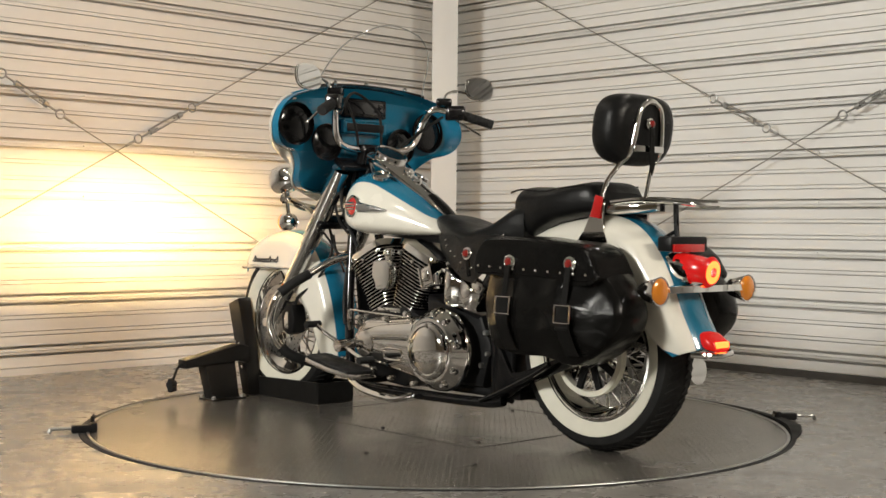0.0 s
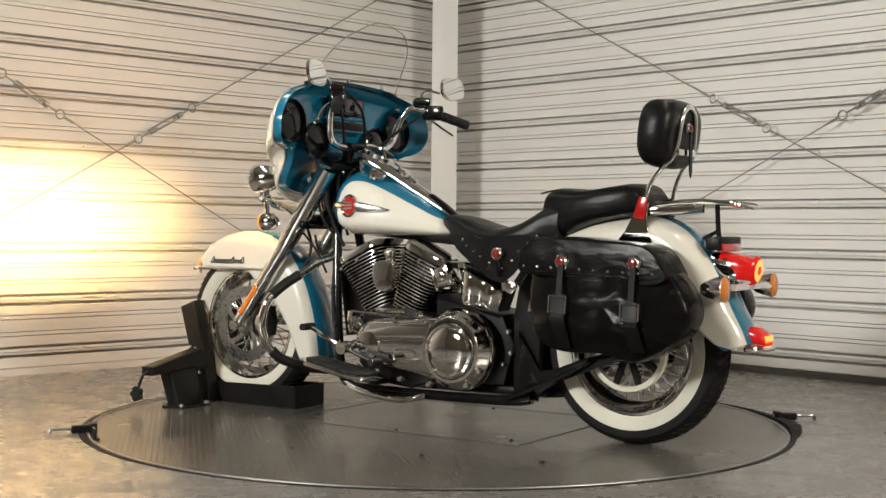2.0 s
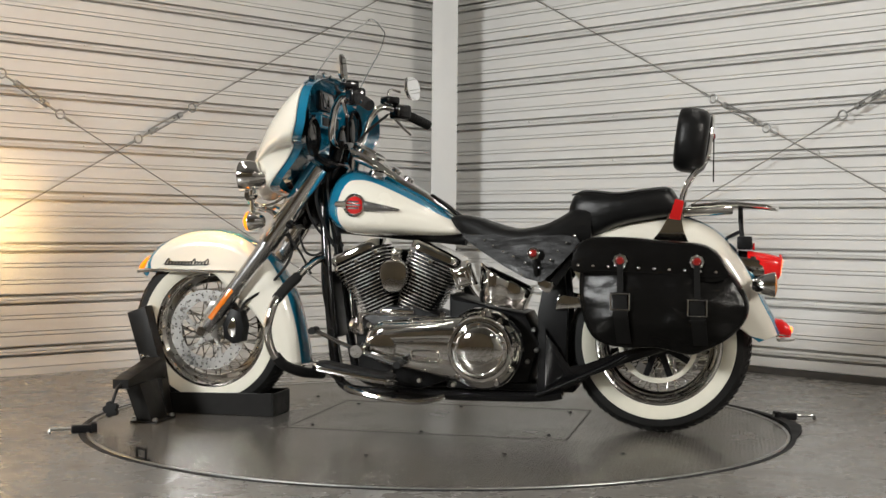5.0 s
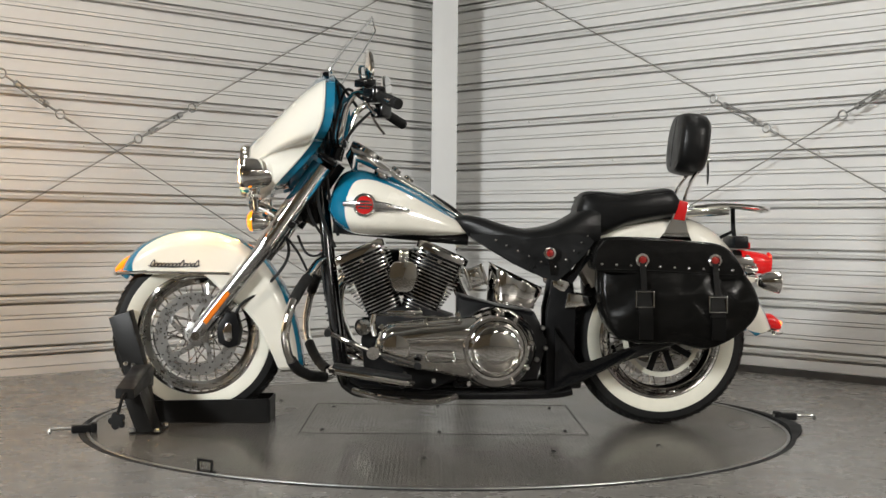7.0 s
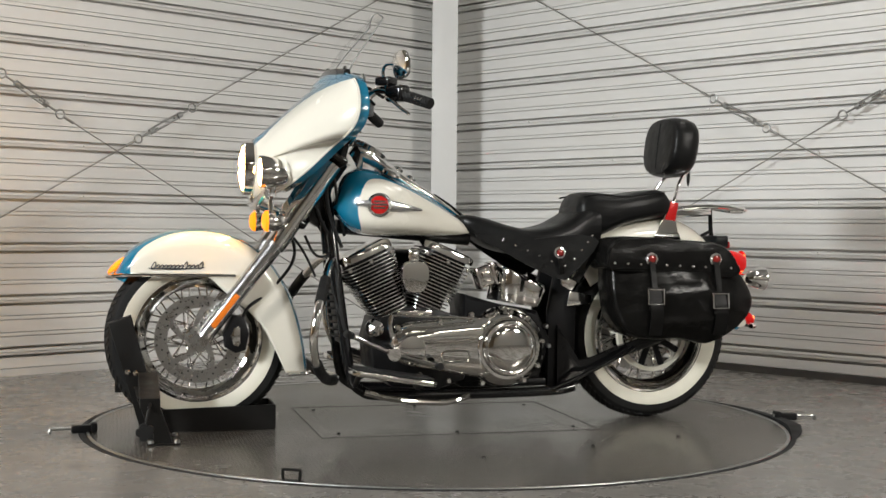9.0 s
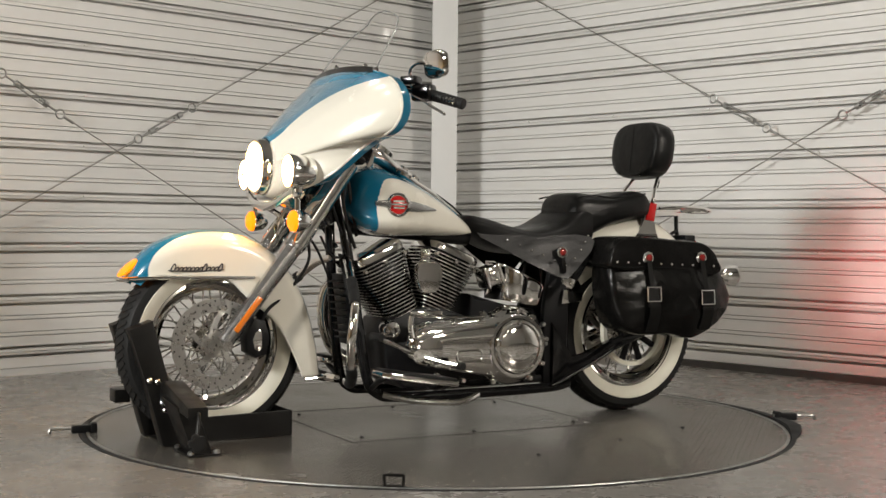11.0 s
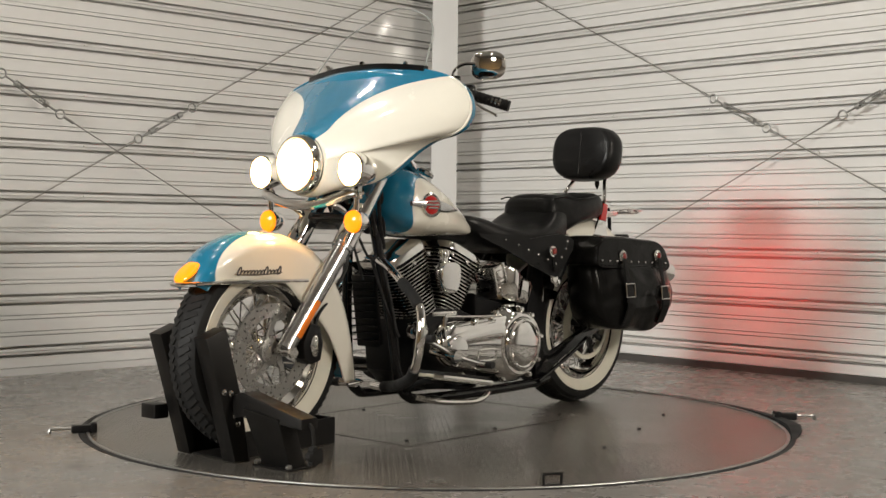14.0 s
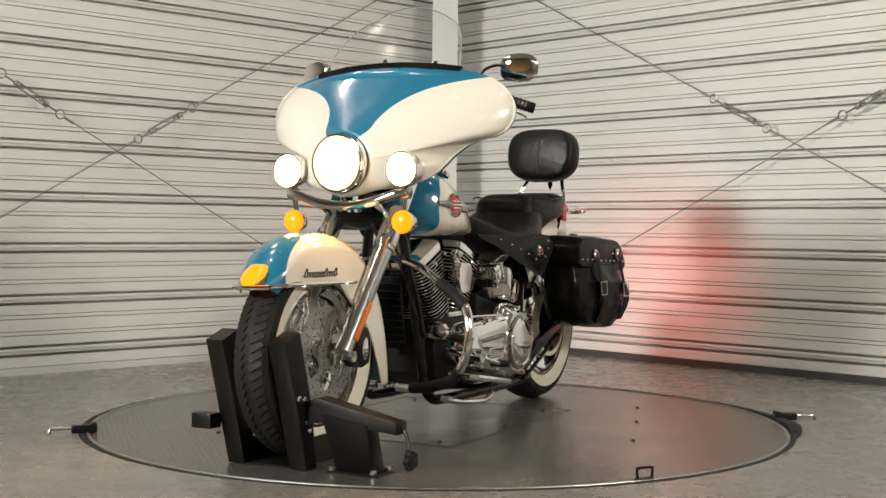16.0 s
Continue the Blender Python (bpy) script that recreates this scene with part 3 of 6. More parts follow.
def front_end(mc):
    wheel(mc, "front_wheel", FA, 0.125, 0.066)
    keys = [(1.136, 0.520, 28, 0.062, 0.020), (1.108, 0.574, 40, 0.078, 0.066), (1.056, 0.625, 56, 0.086, 0.116), (0.975, 0.662, 75, 0.089, 0.139), (0.886, 0.676, 90, 0.090, 0.149), (0.790, 0.670, 103, 0.090, 0.156), (0.700, 0.640, 118, 0.090, 0.178), (0.620, 0.582, 133, 0.090, 0.185), (0.555, 0.490, 152, 0.090, 0.165), (0.516, 0.390, 165, 0.090, 0.135), (0.492, 0.290, 172, 0.088, 0.110), (0.478, 0.195, 178, 0.084, 0.085)]

    def panel(p):
        # cream sides; the crown and the tip stay teal
        crown = abs(p.y) - ease([(0.45, 0.060), (0.60, 0.058), (0.75, 0.040), (0.9, 0.040), (1.02, 0.060), (1.10, 0.085), (1.16, 0.12)], p.x)
        tip = 1.098 - p.x + (p.z - 0.53) * 0.25
        return min(crown, tip) * 0.5

    f = arc_fender(mc, "front_fender", interp_stations(keys, 90), "cream front fender with teal crown and lit tip lamp", panel)
    for s in (-1, 1):
        bm = bmesh.new()
        tube(bm, [(1.131, s * 0.060, 0.522), (1.09, s * 0.083, 0.525), (1.02, s * 0.093, 0.526), (0.90, s * 0.096, 0.526), (0.735, s * 0.096, 0.524)], 0.0060, 8)
        part("chrome_trim", bm, M_CHROME, f)
        bm = bmesh.new()
        tube(bm, [(0.478, s * 0.05, 0.192), (0.486, s * 0.086, 0.19), (0.555, s * 0.091, 0.186)], 0.005, 8)
        part("chrome_trim", bm, M_CHROME, f)
        # script badge as plain strokes
        bm = bmesh.new()
        yb = s * 0.0945
        for k in range(13):
            a = 1.008 - k * 0.0128
            tall = 0.021 if k in (0, 8, 12) else 0.011
            tube(bm, [(a + 0.004, yb, 0.548), (a - 0.003 - tall * 0.25, yb, 0.548 + tall), (a - 0.008 - tall * 0.2, yb, 0.550 + tall * 0.7), (a - 0.008, yb, 0.549)], 0.0019, 6, 3, closed=True)
        tube(bm, [(1.020, yb, 0.549), (0.93, yb, 0.545), (0.838, yb, 0.551)], 0.0016, 6, 4)
        part("script_badge", bm, M_LETTER, f, "dark script badge, drawn as strokes")
    bm = bmesh.new()
    tube(bm, [(1.133, -0.060, 0.520), (1.150, -0.03, 0.519), (1.155, 0, 0.519), (1.150, 0.03, 0.519), (1.133, 0.060, 0.520)], 0.0075, 8)
    part("tip_trim", bm, M_CHROME, f)
    bm = bmesh.new()
    loft(bm, [[V(x, y, z) for y, z in rounded(0, cz, hy, hz, 2.4, 20)] for x, cz, hy, hz in ((1.078, 0.584, 0.022, 0.006), (1.100, 0.572, 0.034, 0.012), (1.122, 0.555, 0.038, 0.014), (1.140, 0.541, 0.034, 0.011), (1.150, 0.532, 0.024, 0.006))])
    part("tip_lamp", bm, M_AMBERLIT, f, "lit amber fender tip lamp")

    fork = empty("fork", "", "")
    fork.parent = mc
    for s in (-1, 1):
        lo, mid, hi = V(0.842, s * 0.115, 0.318), V(0.610, s * 0.115, 0.620), V(0.415, s * 0.112, 0.905)
        bm = bmesh.new()
        rod(bm, lo, mid, 0.0275, 0.029, 24)
        rod(bm, mid, mid + (hi - mid) * 0.04, 0.034, 0.034, 24)
        lathe(bm, [(0, -0.03), (0.025, -0.026), (0.0275, 0.0)], lo, lo - mid, 20)
        slider = part("fork_slider", bm, M_ALU, fork)
        bm = bmesh.new()
        rod(bm, mid + (hi - mid) * 0.04, hi, 0.036, 0.036, 24)
        part("fork_cover", bm, M_CHROME, fork)
        bm = bmesh.new()
        d = (mid - lo).normalized()
        n = V(0, s, 0)
        m = Matrix.Translation(lo + (mid - lo) * 0.30 + n * 0.029) @ Matrix((( d.x, 0, -d.z, 0), (0, 1, 0, 0), (d.z, 0, d.x, 0), (0, 0, 0, 1)))
        box(bm, (-0.068, -0.003, -0.0095), (0.068, 0.004, 0.0095), 0.003, 2, m)
        part("reflector", bm, M_ORANGE, slider, "long orange side reflector")
        bm = bmesh.new()
        rod(bm, V(0.842, s * 0.08, 0.310), V(0.842, s * 0.150, 0.310), 0.013, n=16)
        rod(bm, V(0.842, s * 0.146, 0.310), V(0.842, s * 0.156, 0.310), 0.018, n=6)
        part("axle_nut", bm, M_CHROME, slider)
    # caliper on the near leg
    bm = bmesh.new()
    prism(bm, [(0.745, 0.395), (0.775, 0.335), (0.770, 0.285), (0.735, 0.265), (0.700, 0.275), (0.690, 0.33), (0.705, 0.385)], 0.060, 0.125, 0.010)
    cal = part("brake_caliper", bm, M_SATIN, fork)
    bm = bmesh.new()
    prism(bm, [(0.742, 0.350), (0.752, 0.325), (0.744, 0.293), (0.728, 0.288), (0.718, 0.300), (0.724, 0.325), (0.719, 0.348), (0.729, 0.358)], 0.125, 0.131, 0.003)
    part("caliper_badge", bm, M_CHROME, cal)
    bm = bmesh.new()
    tube(bm, [(0.715, 0.105, 0.375), (0.690, 0.10, 0.42), (0.62, 0.08, 0.47), (0.545, 0.07, 0.56), (0.535, 0.06, 0.63), (0.57, 0.05, 0.70)], 0.0055, 8)
    part("brake_hose", bm, M_RUBBER, fork)
    bm = bmesh.new()
    tube(bm, [(0.58, 0.09, 0.69), (0.545, 0.085, 0.66), (0.50, 0.07, 0.60), (0.46, 0.06, 0.52)], 0.0045, 8)
    part("cable", bm, M_RUBBER, fork)
    for z, x, t in ((0.71, 0.535, 0.030), (0.925, 0.395, 0.026)):
        bm = bmesh.new()
        q = Matrix.Translation((x, 0, z)) @ Matrix.Rotation(radians(-33), 4, "Y")
        box(bm, (-0.036, -0.142, -t / 2), (0.036, 0.142, t / 2), 0.010, 3, q)
        part("triple_clamp", bm, M_BLACK, fork)
    bm = bmesh.new()
    rod(bm, (0.37, 0, 0.92), (0.52, 0, 0.70), 0.035, n=20)
    part("steering_head", bm, M_BLACK, fork)
    bm = bmesh.new()
    prism(bm, [(0.40, 0.92), (0.45, 0.91), (0.515, 0.80), (0.49, 0.715), (0.45, 0.69), (0.42, 0.71), (0.385, 0.90)], -0.05, 0.05, 0.02)
    part("fork_shroud", bm, M_BLACK, fork)

    for pts, r in ((((0.415, 0.085, 0.91), (0.43, 0.10, 0.80), (0.405, 0.085, 0.70), (0.37, 0.07, 0.62)), 0.0065), (((0.44, 0.06, 0.90), (0.475, 0.09, 0.82), (0.45, 0.095, 0.72), (0.40, 0.06, 0.64)), 0.0050),
                   (((0.46, -0.07, 0.89), (0.475, -0.10, 0.80), (0.43, -0.09, 0.70), (0.38, -0.06, 0.62)), 0.0065), (((0.50, 0.08, 0.66), (0.47, 0.09, 0.60), (0.43, 0.085, 0.59), (0.395, 0.06, 0.62)), 0.0045), (((0.42, 0.02, 0.93), (0.40, 0.07, 0.86), (0.385, 0.075, 0.76), (0.36, 0.06, 0.66)), 0.0055)):
        bm = bmesh.new()
        tube(bm, pts, r, 8)
        part("hose", bm, M_RUBBER, fork)
    for x, y, z, r in ((0.462, 0.088, 0.872, 0.013), (0.440, 0.092, 0.845, 0.010), (0.425, 0.094, 0.893, 0.011), (0.475, 0.085, 0.90, 0.009)):
        for s in (-1, 1):
            bm = bmesh.new()
            lathe(bm, [(0, -0.016), (r * 0.8, -0.016), (r, -0.010), (r, 0.006), (r * 0.7, 0.012), (0, 0.014)], (x, s * y, z), (0.2, s, 0.1), 12)
            part("hose_fitting", bm, M_CHROME, fork)

    # lamps
    lamp = empty("headlight", "", "")
    lamp.parent = mc
    hc = V(0.0, 0.0, 0.888)
    bm = bmesh.new()
    lathe(bm, [(0.060, 0.54), (0.088, 0.60), (0.093, 0.66), (0.094, 0.695), (0.091, 0.705), (0.084, 0.706), (0.082, 0.690)], hc, (1, 0, 0), 48)
    part("headlight_shell", bm, M_CHROME, lamp)
    bm = bmesh.new()
    lathe(bm, [(0.076, 0.701), (0.070, 0.706), (0.0435, 0.715)], hc, (1, 0, 0), 48)
    part("lens", bm, M_HEAD, lamp, "lit headlight lens")
    bm = bmesh.new()
    lathe(bm, [(0.083, 0.694), (0.076, 0.701)], hc, (1, 0, 0), 48)
    part("lens_edge", bm, M_LENSEDGE, lamp)
    lamp_slot(lamp, hc, 0.630, 0.716, 0.030, 0.0110, 7)
    bar = bmesh.new()
    tube(bar, [(0.645, -0.215, 0.800), (0.655, -0.18, 0.792), (0.665, -0.10, 0.768), (0.668, 0, 0.757), (0.665, 0.10, 0.768), (0.655, 0.18, 0.792), (0.645, 0.215, 0.800)], 0.011, 10, flat=1.4)
    lbar = part("lamp_bar", bar, M_CHROME, mc, "chrome bar carrying the spot lamps")
    for s in (-1, 1):
        bm = bmesh.new()
        tube(bm, [(0.655, s * 0.10, 0.768), (0.60, s * 0.105, 0.745), (0.555, s * 0.108, 0.715)], 0.010, 8)
        part("lamp_bar_bracket", bm, M_CHROME, lbar)
    for s in (-1, 1):
        c = V(0, s * 0.209, 0.868)
        sp = empty("spot_lamp", "", "")
        sp.parent = mc
        bm = bmesh.new()
        lathe(bm, [(0, 0.565), (0.022, 0.568), (0.042, 0.59), (0.053, 0.63), (0.056, 0.66), (0.055, 0.668), (0.050, 0.668), (0.049, 0.658)], c, (1, 0, 0), 36)
        part("lamp_shell", bm, M_CHROME, sp)
        bm = bmesh.new()
        lathe(bm, [(0.0495, 0.660), (0.040, 0.668), (0.0275, 0.672)], c, (1, 0, 0), 32)
        part("lens", bm, M_HEAD, sp, "lit spot lamp lens")
        lamp_slot(sp, c, 0.610, 0.672, 0.019, 0.0080, 7)
        bm = bmesh.new()
        rod(bm, (0.63, s * 0.209, 0.80), (0.628, s * 0.209, 0.822), 0.012, n=12)
        rod(bm, (0.632, s * 0.205, 0.79), (0.630, s * 0.200, 0.74), 0.009, n=12)
        lathe(bm, [(0.019, -0.012), (0.019, 0.012)], (0.634, s * 0.209, 0.797), (0, 1, 0), 16)
        part("lamp_stem", bm, M_CHROME, sp)
        ts = empty("turn_signal", "", "")
        ts.parent = mc
        c = V(0, s * 0.200, 0.708)
        bm = bmesh.new()
        lathe(bm, [(0, 0.585), (0.018, 0.588), (0.031, 0.605), (0.036, 0.632), (0.036, 0.640)], c, (1, 0, 0), 28)
        part("signal_shell", bm, M_CHROME, ts)
        bm = bmesh.new()
        lathe(bm, [(0.036, 0.640), (0.033, 0.650), (0.02, 0.659), (0, 0.662)], c, (1, 0, 0), 28)
        part("lens", bm, M_AMBERLIT, ts, "lit amber lens")


def fairing(mc):
    fr = empty("fairing", "", "")
    fr.parent = mc
    half = [(0.0, 1.222), (0.10, 1.220), (0.20, 1.208), (0.30, 1.188), (0.38, 1.162), (0.432, 1.120), (0.455, 1.062), (0.440, 1.008), (0.400, 0.980), (0.340, 0.965), (0.293, 0.925), (0.262, 0.872), (0.218, 0.837), (0.150, 0.820), (0.08, 0.812), (0.0, 0.806)]
    full = [V(0, y, z) for y, z in half] + [V(0, -y, z) for y, z in half[-2:0:-1]]
    rim = curve_points(full, 6, closed=True)

    def rim_x(p):
        return ease([(0.80, 0.600), (0.83, 0.570), (0.88, 0.515), (0.94, 0.458), (1.00, 0.405), (1.06, 0.385), (1.17, 0.388), (1.225, 0.412)], p.z)

    def shell(s, p, grow=0.0):
        a = math.atan2(p.z - 0.93, p.y)
        ring = V(0, 0.097 * math.cos(a), 0.888 + 0.097 * math.sin(a))
        q = p.lerp(ring, s)
        up = max(0.0, math.sin(a))
        e = 0.74 + 0.31 * up ** 2
        low = max(0.0, min(1.0, (0.98 - p.z) / 0.12))
        e += (0.80 - e) * low * low * (3 - 2 * low)
        x0 = rim_x(p)
        swell = math.sin(math.pi * s) * 0.014 * (1 - up ** 3)
        d = (q - V(0, 0, 0.93))
        d.x = 0
        q += d.normalized() * swell
        return V(x0 + (0.672 - x0) * s ** e - grow, q.y, q.z)

    S = [0, 0.008, 0.03] + [0.06 + 0.94 * i / 26 for i in range(27)]
    bm = bmesh.new()
    loft(bm, [[shell(s, p) for p in rim] for s in S], caps=False)
    outer = part("outer_shell", bm, M_PAINT, fr, "cream batwing shell with teal centre", edge=70)

    def panel(p):
        g = ease([(0.80, -0.05), (0.93, 0.02), (0.99, 0.078), (1.03, 0.092), (1.075, 0.122), (1.12, 0.185), (1.150, 0.27), (1.172, 0.38), (1.188, 0.47), (1.25, 0.70)], p.z)
        return (abs(p.y) - g) * 0.5

    panel_attribute(outer, panel)
    thicken(outer, 0.004)
    # inner shell, a shallow dish facing the rider
    cy = V(0, 0, 1.06)
    secs = []
    for s, dx in ((0.006, 0.004), (0.010, -0.026), (0.018, -0.034), (0.034, -0.026), (0.06, 0.006), (0.12, 0.030), (0.25, 0.045), (0.45, 0.052), (0.7, 0.055), (0.98, 0.056)):
        row = []
        for p in rim:
            x0 = rim_x(p)
            q = p.lerp(V(0, p.y * 0.0, max(min(p.z, 1.10), 0.97)), s)
            row.append(V(x0 * (1 - s) + 0.405 * s + dx, q.y, q.z))
        secs.append(row)
    bm = bmesh.new()
    loft(bm, secs, caps=False)
    bm.faces.new(bm.verts[-len(rim):]) if bm.verts.ensure_lookup_table() is None else None
    inner = part("inner_shell", bm, M_TEAL, fr, "teal inner fairing", edge=60)
    # edge lip
    bm = bmesh.new()
    tube(bm, [shell(0, p) for p in rim[::3]], 0.0042, 6, 2, closed=True)
    panel_attribute(part("edge_lip", bm, M_PAINT, fr), panel)
    for y, z, r in ((0.322, 1.066, 0.077), (-0.322, 1.066, 0.077), (0.180, 1.005, 0.068), (-0.180, 1.005, 0.068)):
        sp = empty("speaker" if r > 0.07 else "gauge_pod", "", "")
        sp.parent = fr
        x = 0.417
        bm = bmesh.new()
        lathe(bm, [(r * 1.02, 0.002), (r * 1.02, -0.006), (r * 0.93, -0.010), (r * 0.88, 0.006)], (x, y, z), (1, 0, 0), 36)
        part("bezel", bm, M_BLACK, sp)
        bm = bmesh.new()
        lathe(bm, [(r * 0.9, 0.004), (r * 0.5, 0.016), (r * 0.3, 0.010), (0, 0.004)], (x, y, z), (1, 0, 0), 36)
        part("cone", bm, M_SATIN, sp)
        bm = bmesh.new()
        lathe(bm, [(r * 0.88, 0.002), (r * 0.6, -0.004), (0, -0.007)], (x, y, z), (1, 0, 0), 36)
        part("grille", bm, M_BLACK, sp)
    bm = bmesh.new()
    box(bm, (0.412, -0.105, 1.105), (0.435, 0.105, 1.178), 0.008, 3)
    rad = part("radio", bm, M_BLACK, fr)
    bm = bmesh.new()
    box(bm, (0.408, -0.085, 1.118), (0.416, 0.085, 1.166), 0.003, 2)
    part("display", bm, M_SCREEN, rad, "dark radio display")
    bm = bmesh.new()
    box(bm, (0.412, -0.105, 1.045), (0.435, 0.105, 1.092), 0.006, 2)
    box(bm, (0.404, -0.11, 1.090), (0.45, 0.11, 1.097), 0.002, 1)
    part("storage_slot", bm, M_TEAL, fr)
    bm = bmesh.new()
    box(bm, (0.408, -0.09, 1.052), (0.416, 0.09, 1.083), 0.003, 2)
    part("slot_recess", bm, M_SATIN, fr)
    bm = bmesh.new()
    secs = []
    for i in range(17):
        y = -0.27 + 0.54 * i / 16
        x = 0.418 - 0.35 * y * y
        secs.append([V(x + dx, y, 1.222 + dz - 0.28 * y * y) for dx, dz in ((-0.012, -0.008), (0.012, -0.012), (0.008, 0.007), (-0.010, 0.008))])
    loft(bm, secs)
    part("windshield_strip", bm, M_BLACK, fr)
    # windshield
    ws = empty("windshield", "", "")
    ws.parent = fr
    secs = []
    for j in range(15):
        t = j / 14
        z = 1.215 + 0.222 * t
        hw = 0.262 - 0.055 * t - 0.085 * t ** 5
        xc = 0.425 - 0.125 * t - 0.05 * t * t
        secs.append([V(xc - 0.55 * (hw * u) ** 2 * (1 - 0.2 * t), hw * u, z - (0.018 * (1 - t) + 0.03 * t) * u * u) for u in [-1 + 2 * i / 24 for i in range(25)]])
    bm = bmesh.new()
    loft(bm, secs, closed=False, caps=False)
    pane = part("windshield_pane", bm, M_GLASS, ws, "clear acrylic pane", edge=80)
    pane.visible_shadow = False
    thicken(pane, 0.004, 0)
    bm = bmesh.new()
    tube(bm, [r[0] for r in secs[::2]] + secs[-1][2:-2:3] + [r[-1] for r in secs[::-2]], 0.0024, 6, 3)
    part("pane_edge", bm, M_PANEEDGE, ws)
    for s in (-1, 0, 1):
        bm = bmesh.new()
        lathe(bm, [(0.009, 0), (0.009, 0.006), (0.005, 0.010), (0, 0.010)], (0.415 - 0.03 * abs(s), s * 0.17, 1.232 - 0.01 * abs(s)), (-1, 0, 0.5), 10)
        part("windshield_screw", bm, M_CHROME, ws)


def controls(mc):
    bars = empty("handlebar", "", "")
    bars.parent = mc
    bm = bmesh.new()
    tube(bm, [(0.165, -0.395, 1.099), (0.235, -0.285, 1.135), (0.285, -0.235, 1.145), (0.325, -0.215, 1.10), (0.345, -0.19, 1.02), (0.355, -0.13, 0.985), (0.36, 0, 0.98), (0.355, 0.13, 0.985), (0.345, 0.19, 1.02), (0.325, 0.215, 1.10), (0.285, 0.235, 1.145), (0.235, 0.285, 1.135), (0.165, 0.395, 1.099)], 0.0127, 12)
    part("bar", bm, M_CHROME, bars)
    for s in (-1, 1):
        a, b = V(0.143, s * 0.414, 1.090), V(0.215, s * 0.312, 1.127)
        bm = bmesh.new()
        prof, long = [(0, 0), (0.016, 0), (0.0185, 0.003)], (b - a).length
        for k in range(9):
            u = long * (0.08 + 0.1 * k)
            prof += [(0.0170, u), (0.0188, u + 0.001), (0.0188, u + 0.006), (0.0170, u + 0.007)]
        prof += [(0.0215, long - 0.004), (0.0215, long), (0, long)]
        lathe(bm, prof, a, (b - a).normalized(), 24)
        grip = part("grip", bm, M_RUBBER, bars)
        bm = bmesh.new()
        q = Matrix.Translation((0.225, s * 0.296, 1.134)) @ Matrix.Rotation(radians(s * -55), 4, "Z")
        box(bm, (-0.034, -0.026, -0.030), (0.040, 0.028, 0.026), 0.012, 3, q)
        part("switch_housing", bm, M_BLACK, bars)
        bm = bmesh.new()
        box(bm, (-0.015, -0.026, 0.022), (0.045, 0.026, 0.050), 0.007, 3, Matrix.Translation((0.25, s * 0.275, 1.138)) @ Matrix.Rotation(radians(s * -50), 4, "Z"))
        part("reservoir", bm, M_BLACK, bars)
        bm = bmesh.new()
        tube(bm, [(0.265, s * 0.285, 1.125), (0.255, s * 0.335, 1.105), (0.235, s * 0.385, 1.075), (0.220, s * 0.415, 1.058), (0.218, s * 0.420, 1.052)], lambda t: 0.008 - 0.002 * t, 10, flat=0.6)
        part("lever", bm, M_CHROME, bars)
        mir = empty("mirror", "", "")
        mir.parent = mc
        bm = bmesh.new()
        tube(bm, [(0.26, s * 0.275, 1.15), (0.275, s * 0.285, 1.20), (0.272, s * 0.33, 1.222), (0.250, s * 0.375, 1.218)], 0.0055, 8)
        part("stem", bm, M_CHROME, mir)
        tilt = Matrix.Translation((0.243 if s > 0 else 0.212, s * 0.402, 1.214 if s > 0 else 1.232)) @ Matrix.Rotation(radians(s * 10), 4, "Z") @ Matrix.Rotation(radians(6), 4, "Y")
        bm = bmesh.new()
        secs = []
        for x, k in ((-0.008, 1.0), (-0.002, 1.02), (0.004, 0.95), (0.009, 0.75), (0.012, 0.40)):
            secs.append([tilt @ V(x, y * k, z * k) for y, z in rounded(0, 0, 0.064, 0.045, 2.7, 32)])
        loft(bm, secs)
        part("mirror_shell", bm, M_CHROME, mir)
        bm = bmesh.new()
        loft(bm, [[tilt @ V(x, y, z) for y, z in rounded(0, 0, 0.059, 0.040, 2.7, 32)] for x in (-0.0085, -0.0105)])
        part("mirror_glass", bm, M_MIRROR, mir, "mirror glass")
    bm = bmesh.new()
    for s in (-1, 1):
        rod(bm, (0.375, s * 0.05, 0.93), (0.36, s * 0.05, 0.99), 0.02, n=14)
    box(bm, (0.335, -0.075, 0.968), (0.385, 0.075, 1.0), 0.008, 2)
    part("riser", bm, M_BLACK, bars)
    for pts in (((0.27, 0.27, 1.12), (0.33, 0.17, 1.16), (0.37, 0.08, 1.06), (0.40, 0.04, 0.93)), ((0.27, -0.27, 1.12), (0.32, -0.20, 1.06), (0.36, -0.12, 0.99), (0.42, -0.08, 0.90)), ((0.29, 0.22, 1.10), (0.36, 0.10, 1.19), (0.36, -0.02, 1.12), (0.355, -0.03, 1.0))):
        bm = bmesh.new()
        tube(bm, pts, 0.0055, 8)
        part("cable", bm, M_RUBBER, bars)


